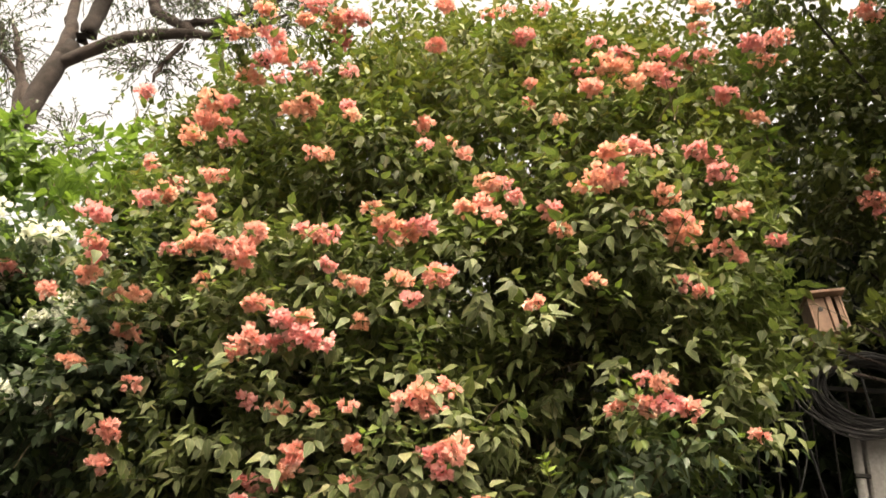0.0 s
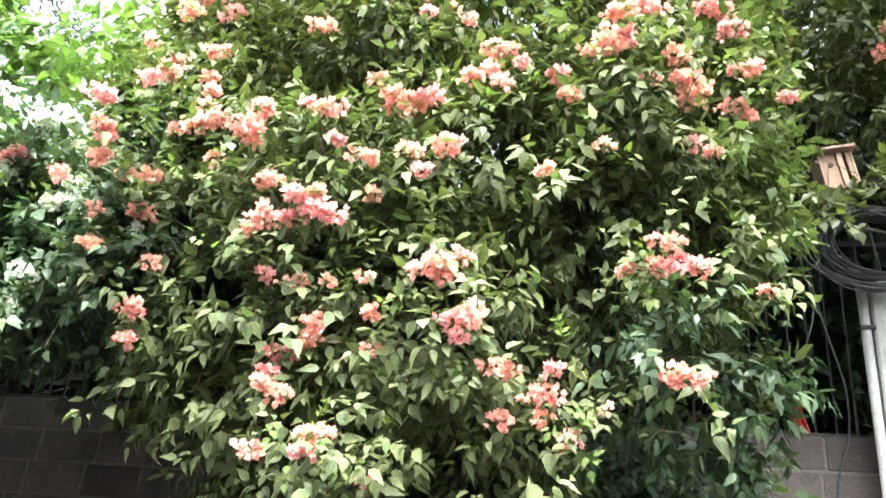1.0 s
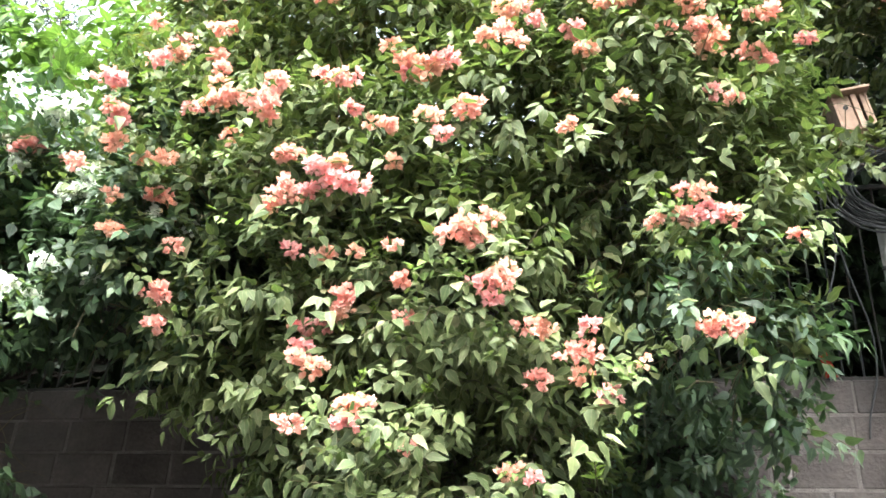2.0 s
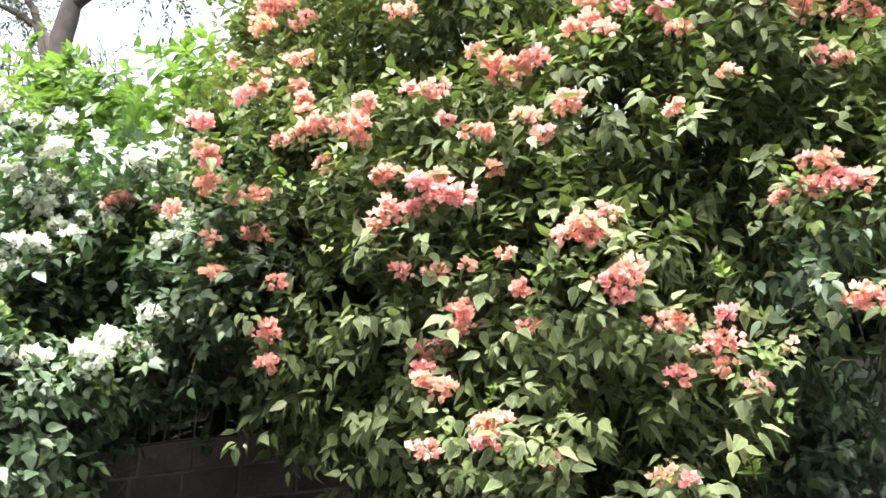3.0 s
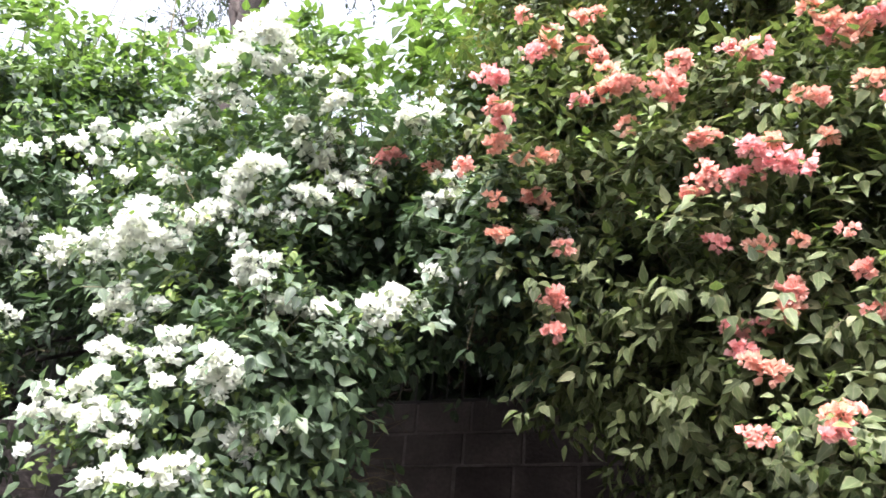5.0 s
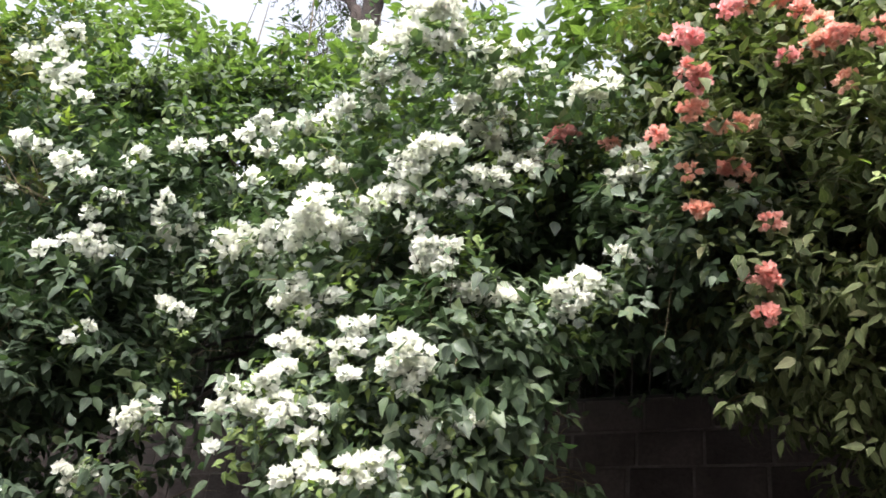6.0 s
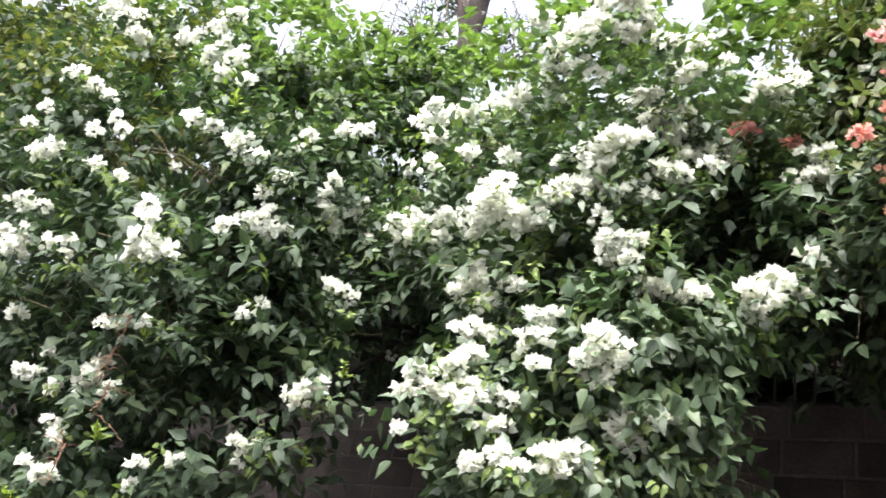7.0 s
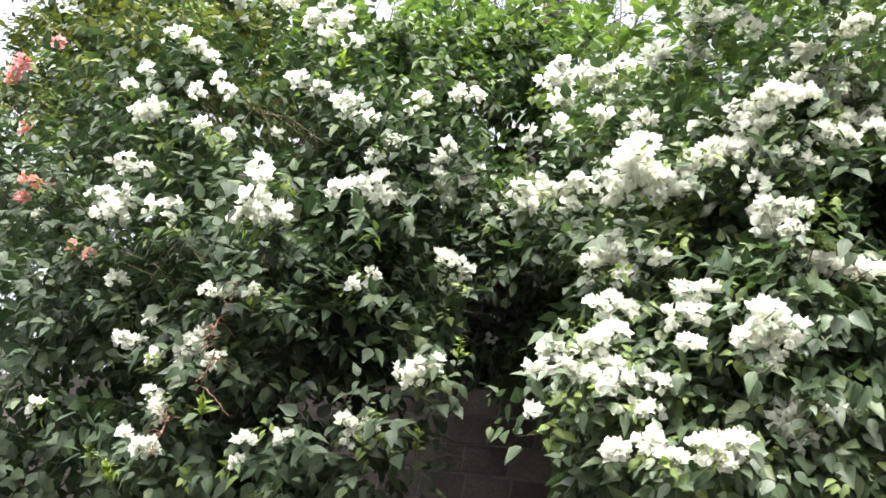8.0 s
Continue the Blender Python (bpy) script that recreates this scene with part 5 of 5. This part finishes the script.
# old: darker leaf material standing in for shade at the low east end
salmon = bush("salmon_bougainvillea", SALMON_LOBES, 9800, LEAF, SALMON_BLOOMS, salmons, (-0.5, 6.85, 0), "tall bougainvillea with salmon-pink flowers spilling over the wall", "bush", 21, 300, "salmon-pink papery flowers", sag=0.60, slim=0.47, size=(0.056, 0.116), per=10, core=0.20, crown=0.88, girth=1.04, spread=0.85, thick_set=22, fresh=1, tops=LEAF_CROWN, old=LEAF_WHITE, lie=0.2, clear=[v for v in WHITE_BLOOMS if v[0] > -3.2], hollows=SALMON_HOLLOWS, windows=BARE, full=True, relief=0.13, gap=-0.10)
white = bush("white_bougainvillea", WHITE_LOBES, 4900, LEAF_WHITE, WHITE_BLOOMS, [BRACT_WHITE], (-3.4, 6.85, 0), "bougainvillea with dense white flowers spilling over the wall", "bush", 22, 300, "white papery flowers", sag=0.50, slim=0.64, lie=0.3, size=(0.060, 0.108), core=0.12, hollows=WHITE_HOLLOWS, clear=[v for v in SALMON_BLOOMS if v[0] < -2.0], girth=1.0, bract=0.034, thick_set=16, strewn=60, group="white bougainvilleas", stand=(-1.2, 0.95, 1.7), windows=BARE + [((-1.8, 0.9, 1.66), WHITE_LEFT_HOLLOWS, 2.2)], full=True, relief=0.15, gap=-0.03, tops=LEAF_FRESH)
white_left = bush("white_bougainvillea", WHITE_LEFT_LOBES, 3300, LEAF_DARK, WHITE_LEFT_BLOOMS, [BRACT_WHITE], (-5.8, 6.85, 0), "dark-leaved bougainvillea with scattered white flowers and dry twigs", "bush", 23, 300, "white papery flowers", sag=0.45, slim=0.58, lie=0.6, core=0.12, hollows=WHITE_LEFT_HOLLOWS, girth=0.86, bract=0.033, thick_set=14, strewn=10, deep=2.2, fresh=1, group="white bougainvilleas", stand=(-1.8, 0.9, 1.66), windows=BARE[2:3] + [((-1.93, 0.9, 1.65), DEEP_WEST, 1.1)], full=True, relief=0.21, gap=0.10, size=(0.068, 0.118), tops=LEAF_FRESH)
bush("salmon_bougainvillea", SALMON_LEFT_LOBES, 2400, LEAF_DARK, SALMON_LEFT_BLOOMS, [BRACT_SALMON, BRACT_PINK], (-7.9, 6.85, 0), "bougainvillea with few pink and orange flowers at the hedge's end", "bush", 24, 120, "pink papery flowers", stand=(-2.1, 0.9, 1.65), size=(0.07, 0.125), relief=0.16, gap=0.06, tops=LEAF_CROWN)
olive = bush("olive_shrub", OLIVE_LOBES, 3100, LEAF_OLIVE, OLIVE_BLOOMS, [BRACT_SALMON, BRACT_PINK], (3.1, 5.8, 0), "olive-green climbing shrub overhanging the white post", "bush", 25, 200, "salmon-pink papery flowers", size=(0.058, 0.098), gap=-0.25, full=True, clear=[(1.38, 5.34, 4.76, 0.12), (1.37, 5.34, 4.66, 0.11)])


def young_sprigs(owner, spots, seed, material=None, title="young_shoot", label="pale green young shoot", big=1.0):
    """Single shoots: a thin stalk with its leaves round it."""
    rng = np.random.default_rng(seed)
    for x, y, z, r in spots:
        foot = np.array([x, y + 0.06, z - r])
        d = unit(np.array([rng.normal(0, 0.4), -0.5, 0.8]))
        stalk = limb(title, [foot, foot + d * r, foot + d * r * 2.2], [0.003, 0.0025, 0.0015], TWIG, owner, 5, 0.001, seed, label)
        n = 16
        t = np.sort(rng.uniform(0.2, 1.0, n))[:, None]
        turn_by = np.arange(n) * 2.4
        side = np.stack([np.cos(turn_by), np.sin(turn_by) * 0.8, np.zeros(n)], axis=1)
        axis = side + d * 0.7 + rng.normal(0, 0.25, (n, 3))
        normal = d + np.array([0, -0.6, 0.3]) + rng.normal(0, 0.3, (n, 3))
        ob = new("shoot_leaves", blades_mesh("shoot_leaves", leaf_points(n, rng, 0.5 if big == 1 else 0.62, 0.25, 0.15), frames_of(axis, normal), rng.uniform(0.6, 1.1, n) * r * big * (1.35 - 0.6 * t[:, 0]), foot + d * r * 2.2 * t, material or LEAF_LIME))
        hang(ob, stalk)


young_sprigs(salmon, [(-0.08, 4.01, 3.08, 0.045), (-0.04, 4.14, 2.7, 0.03), (-0.96, 4.0, 3.0, 0.03), (-0.99, 3.95, 2.7, 0.038), (-0.74, 3.98, 2.68, 0.04), (-0.11, 4.2, 2.42, 0.045), (-1.36, 4.0, 3.33, 0.04)], 401)
young_sprigs(white, [(-2.79, 4.0, 2.87, 0.045), (-3.48, 3.62, 3.09, 0.036), (-3.1, 3.7, 3.52, 0.036), (-3.43, 3.48, 2.52, 0.034), (-3.58, 3.42, 2.42, 0.034), (-3.18, 3.58, 3.61, 0.034), (-2.97, 3.82, 3.16, 0.034)], 402)
young_sprigs(white_left, [(-4.4, 3.72, 2.74, 0.05), (-4.51, 3.72, 2.34, 0.05), (-5.6, 3.02, 2.01, 0.05), (-5.45, 3.05, 1.95, 0.06), (-4.97, 3.0, 2.22, 0.054), (-4.64, 2.84, 3.04, 0.03), (-4.97, 3.08, 2.69, 0.045), (-4.75, 3.4, 2.96, 0.035), (-5.21, 3.34, 4.1, 0.07), (-4.55, 3.68, 2.32, 0.06)], 403)
young_sprigs(salmon, [(0.60, 5.0, 2.82, 0.055), (0.70, 5.0, 2.83, 0.055), (0.75, 5.0, 2.77, 0.05), (0.85, 4.70, 3.12, 0.06), (0.79, 4.65, 3.05, 0.06), (0.71, 4.60, 3.02, 0.06), (0.66, 4.55, 3.10, 0.06), (0.62, 4.55, 3.0, 0.055), (0.74, 4.62, 3.14, 0.06)], 404, LEAF, "low_shoot", "low shoot with broad leaves", 1.2)
young_sprigs(olive, [(1.30, 5.22, 4.31, 0.06), (1.21, 5.22, 4.26, 0.055), (1.40, 5.22, 4.38, 0.06), (1.46, 5.26, 4.48, 0.06), (1.26, 5.20, 4.36, 0.05), (1.53, 5.30, 4.58, 0.06), (1.17, 5.25, 4.32, 0.05), (1.58, 5.30, 4.50, 0.055)], 405, LEAF_OLIVE, "low_shoot", "low shoot with broad leaves", 1.35)

DRY = rough_material("dry_red_brown_twig", (0.16, 0.08, 0.05), (0.30, 0.17, 0.11), 20, 0.85, 0.001)


def dry_spray(owner, x, y, z, fall, seed):
    """A dead spray: one bent stalk with short side twigs."""
    rng = np.random.default_rng(seed)
    stalk = [(x, y, z), (x + 0.02, y - 0.02, z - fall * 0.5), (x - 0.02, y - 0.01, z - fall)]
    top = limb("dry_stalk", stalk, [0.004, 0.003, 0.002], DRY, owner, 5, 0.002, seed, "dry red-brown stalk")
    for k in range(9):
        a = np.array(stalk[1]) + np.array([0.0, 0.0, fall * rng.uniform(-0.45, 0.45)])
        d = rng.normal(0, 1, 3) * np.array([0.05, 0.03, 0.04])
        limb("dry_twig", [a, a + d * 0.6 + np.array([0, 0, 0.01]), a + d * 1.3], [0.0022, 0.0018, 0.001], DRY, top, 4, 0.002, seed + k)


for k, (x, y, z) in enumerate([(-5.05, 3.10, 2.60), (-5.01, 3.10, 2.45), (-5.07, 3.04, 2.17), (-4.98, 3.08, 2.74)]):
    dry_spray(white_left, x, y - 0.06, z, 0.16, 300 + 20 * k)

# fresh green growth above and behind the flowering bushes
GREEN_LOBES = [(-2.37, 5.7, 5.01, 0.55, 0.7, 0.64), (-3.05, 5.8, 5.3, 0.59, 0.7, 0.94), (-3.86, 5.8, 5.39, 0.59, 0.7, 0.98), (-4.51, 5.8, 5.34, 0.63, 0.7, 0.93), (-5.48, 5.8, 5.5, 0.68, 0.7, 0.93), (-6.42, 5.8, 5.81, 0.68, 0.7, 1.02), (-7.38, 5.8, 6.22, 0.78, 0.8, 1.07), (-8.59, 5.8, 6.67, 0.88, 0.8, 1.36), (-10.1, 5.9, 6.95, 0.98, 0.8, 1.56), (-11.7, 6.0, 7.0, 1.0, 0.8, 1.7), (-13.3, 6.2, 6.9, 1.2, 0.9, 1.9)]
green = bush("green_shrub", GREEN_LOBES, 1700, LEAF_FRESH, [], [], (-5.2, 7.0, 0), "fresh light-green shrub rising behind the flowering hedge", "bush", 26, 0, per=9, size=(0.09, 0.17), lift=0.8, gap=0.06, full=True, core=0.05, relief=0.2, windows=SKY, clear=WHITE_CROWN + WHITE_TOP + WHITE_LEFT_CROWN)


def tall_canes(owner, spots, material, seed):
    """Upright canes with large leaves, standing above their shrub."""
    rng = np.random.default_rng(seed)
    for x, y, z, h in spots:
        lean = rng.normal(0, 0.10, 2)
        pts = [(x, y, z), (x + lean[0] * 0.3, y + lean[1] * 0.3, z + h * 0.5), (x + lean[0], y + lean[1], z + h)]
        cane = limb("cane", pts, [0.009, 0.007, 0.003], TWIG, owner, 6, 0.003, seed)
        n = int(h * 26)
        t = np.sort(rng.uniform(0.15, 1.0, n))
        place = np.stack([np.interp(t, [0, 0.5, 1], [p[k] for p in pts]) for k in range(3)], axis=1)
        turn_by = rng.uniform(0, 6.28, n)
        side = np.stack([np.cos(turn_by), np.sin(turn_by), np.zeros(n)], axis=1)
        axis = side + np.array([0, 0, 0.15]) + rng.normal(0, 0.25, (n, 3))
        normal = np.array([0, 0, 1.0]) + side * 0.3 + rng.normal(0, 0.3, (n, 3))
        free = ~np.any([in_cones(place, rows, spot, 1.0, depth) for spot, rows, depth in SKY], axis=0)
        place, axis, normal, t, n = place[free], axis[free], normal[free], t[free], int(free.sum())
        if not n:
            continue
        spray = new("cane_leaves", blades_mesh("cane_leaves", blade_points(n, rng, 0.62, 0.3, 0.25), frames_of(axis, normal), rng.uniform(0.07, 0.14, n) * (1.15 - 0.5 * t), place, material))
        tagged(hang(spray, owner), kind="stuff")


cane_rng = random.Random(8)
tall_canes(green, [(-2.6 - 0.42 * k + cane_rng.uniform(-0.15, 0.15), 5.5 + cane_rng.uniform(-0.2, 0.3), (4.85 if k < 5 else 5.4) + 0.045 * k, cane_rng.uniform(0.9, 1.5)) for k in range(22)], LEAF_FRESH, 61)
tall_canes(salmon, [(-0.9 + 0.28 * k, 4.9 + 0.1 * (k % 3), 5.5, 0.7 + 0.12 * (k * 5 % 4)) for k in range(8)], LEAF_FRESH, 63)
tall_canes(green, [(-2.35, 4.7, 5.3, 1.2), (-2.45, 4.8, 5.2, 0.8), (-2.05, 4.9, 4.9, 1.2)], LEAF_FRESH, 62)
# Hedge behind the fence; its near-black leaf colour stands in for shade there.
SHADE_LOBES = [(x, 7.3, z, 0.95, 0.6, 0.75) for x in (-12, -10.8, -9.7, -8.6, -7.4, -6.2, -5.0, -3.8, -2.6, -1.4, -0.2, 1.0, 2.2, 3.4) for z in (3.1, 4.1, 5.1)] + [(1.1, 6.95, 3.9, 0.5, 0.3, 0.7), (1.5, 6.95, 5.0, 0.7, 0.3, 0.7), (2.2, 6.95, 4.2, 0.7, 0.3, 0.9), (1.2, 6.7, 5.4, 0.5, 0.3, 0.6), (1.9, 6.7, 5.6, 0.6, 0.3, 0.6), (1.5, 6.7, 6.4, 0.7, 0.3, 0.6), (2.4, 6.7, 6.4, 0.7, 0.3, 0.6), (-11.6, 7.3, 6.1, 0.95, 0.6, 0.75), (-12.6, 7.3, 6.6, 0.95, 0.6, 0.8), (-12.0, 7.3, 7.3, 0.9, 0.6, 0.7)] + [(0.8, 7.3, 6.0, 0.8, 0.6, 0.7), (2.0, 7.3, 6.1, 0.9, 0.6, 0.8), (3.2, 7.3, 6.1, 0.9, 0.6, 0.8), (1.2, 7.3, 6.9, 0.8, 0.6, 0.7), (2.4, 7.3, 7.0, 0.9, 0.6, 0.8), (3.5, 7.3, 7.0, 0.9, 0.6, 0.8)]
dark_hedge = bush("dark_hedge", SHADE_LOBES, 2200, LEAF_SHADED, [], [], (-2.5, 7.4, 0), "dense hedge behind the iron fence, its leaves coloured dark for shade", "hedge", 27, 0, per=8, size=(0.15, 0.24), core=0.1, gap=-2.0)


def dark_backing(owner):
    """Added lumpy backing inside the dark hedge: stops sky showing, coloured dark as shade."""
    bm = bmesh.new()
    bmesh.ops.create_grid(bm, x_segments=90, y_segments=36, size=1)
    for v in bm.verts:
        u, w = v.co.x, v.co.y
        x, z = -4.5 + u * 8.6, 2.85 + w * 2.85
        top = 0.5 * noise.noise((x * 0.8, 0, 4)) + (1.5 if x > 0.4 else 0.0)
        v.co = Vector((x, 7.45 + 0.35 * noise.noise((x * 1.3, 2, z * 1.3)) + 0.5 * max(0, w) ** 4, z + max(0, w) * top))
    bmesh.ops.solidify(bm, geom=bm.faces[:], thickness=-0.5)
    return part("heart", bm, SHADE_BACKING, owner, "added shade-dark backing inside the hedge")


dark_backing(dark_hedge)


# ---- tall tree behind ----
def tall_tree():
    rng = np.random.default_rng(31)
    tree = empty_thing("tall_tree", (-10.1, 11.4, 0), "tall old tree with a thick forked trunk and thin feathery leaves", "tree")
    limb("trunk", [(-10.06, 11.4, 0), (-10.14, 11.4, 5.17), (-10.1, 11.4, 9.47), (-10.14, 11.4, 12.05), (-9.94, 11.4, 13.75)], [0.34, 0.27, 0.21, 0.19, 0.19], BARK, tree, 14, 0.03)
    arms = [
        ([(-10.06, 11.4, 13.07), (-10.06, 11.4, 14.35), (-10.39, 11.5, 15.28), (-10.63, 11.8, 17.15)], [0.14, 0.134, 0.109, 0.05]),
        ([(-9.98, 11.4, 13.58), (-9.73, 11.4, 14.43), (-9.65, 11.3, 15.28), (-9.24, 11, 17.15)], [0.165, 0.175, 0.160, 0.067]),
        ([(-9.98, 11.4, 13.5), (-9.08, 11.3, 14.01), (-8.51, 11.3, 14.18), (-7.53, 11.2, 14.13), (-6.71, 11.1, 13.92), (-5.49, 10.9, 14.26)], [0.12, 0.13, 0.118, 0.101, 0.076, 0.025]),
        ([(-9, 11.8, 15.96), (-8.59, 11.6, 15.2), (-7.73, 11.3, 14.51), (-7.45, 11.2, 14.18)], [0.118, 0.109, 0.092, 0.084]),
        ([(-7.73, 11.3, 14.51), (-6.96, 11.4, 14.77), (-5.98, 11.4, 15.36)], [0.084, 0.067, 0.034]),
        ([(-7.45, 11.2, 14.09), (-7.78, 11.3, 13.41), (-7.94, 11.4, 12.9)], [0.059, 0.042, 0.017]),
        ([(-10.14, 11.4, 11.54), (-10.51, 11.4, 12.99), (-10.96, 11.4, 13.92), (-11.69, 11.6, 15.03)], [0.101, 0.084, 0.067, 0.034]),
        ([(-10.14, 11.4, 12.56), (-10.55, 11.4, 13.07), (-11.12, 11.4, 13.67), (-12.02, 11.2, 14.26)], [0.101, 0.084, 0.067, 0.025]),
    ]
    for k, (pts, r) in enumerate(arms):
        limb("branch", pts, r, BARK, tree, 9, 0.02, 40 + k)
    lobes = [(-11.2, 11.4, 13.75, 0.83, 1, 0.75), (-11.86, 11.4, 15.03, 1.08, 1.08, 0.83), (-8.1, 11.4, 13.41, 1, 0.83, 0.66), (-7.12, 11.2, 14.86, 1.33, 1.08, 0.75), (-8.67, 11.6, 16.3, 1.83, 1.33, 1), (-10.55, 11.6, 17.15, 1.99, 1.49, 1.16), (-5.82, 11.1, 14.6, 1.16, 1, 0.83), (-11.2, 11.6, 12.22, 0.75, 0.75, 0.58), (-9.41, 11.9, 12.05, 0.75, 0.66, 0.66)]
    p, out = shoots_on(lobes, 1050, rng, 0.2, 1.0, 0.05, 1.0)
    lines, place, axis, normal, sizes = leaves_on(p, out, rng, 9, (0.34, 0.75), (0.075, 0.14), 0.8)
    crown = new("crown", blades_mesh("crown", blade_points(len(place), rng, 0.4, 0.3, 0.2), frames_of(axis, normal), sizes, place, LEAF_FAR))
    tagged(hang(crown, tree), kind="stuff")
    twigs = new("twigwork", tubes_mesh("twigwork", lines, np.full((len(lines), 3), 0.008), BARK, 3))
    tagged(hang(twigs, tree), kind="stuff")
    return tree


tall_tree()
wall_blocks(wall_north)
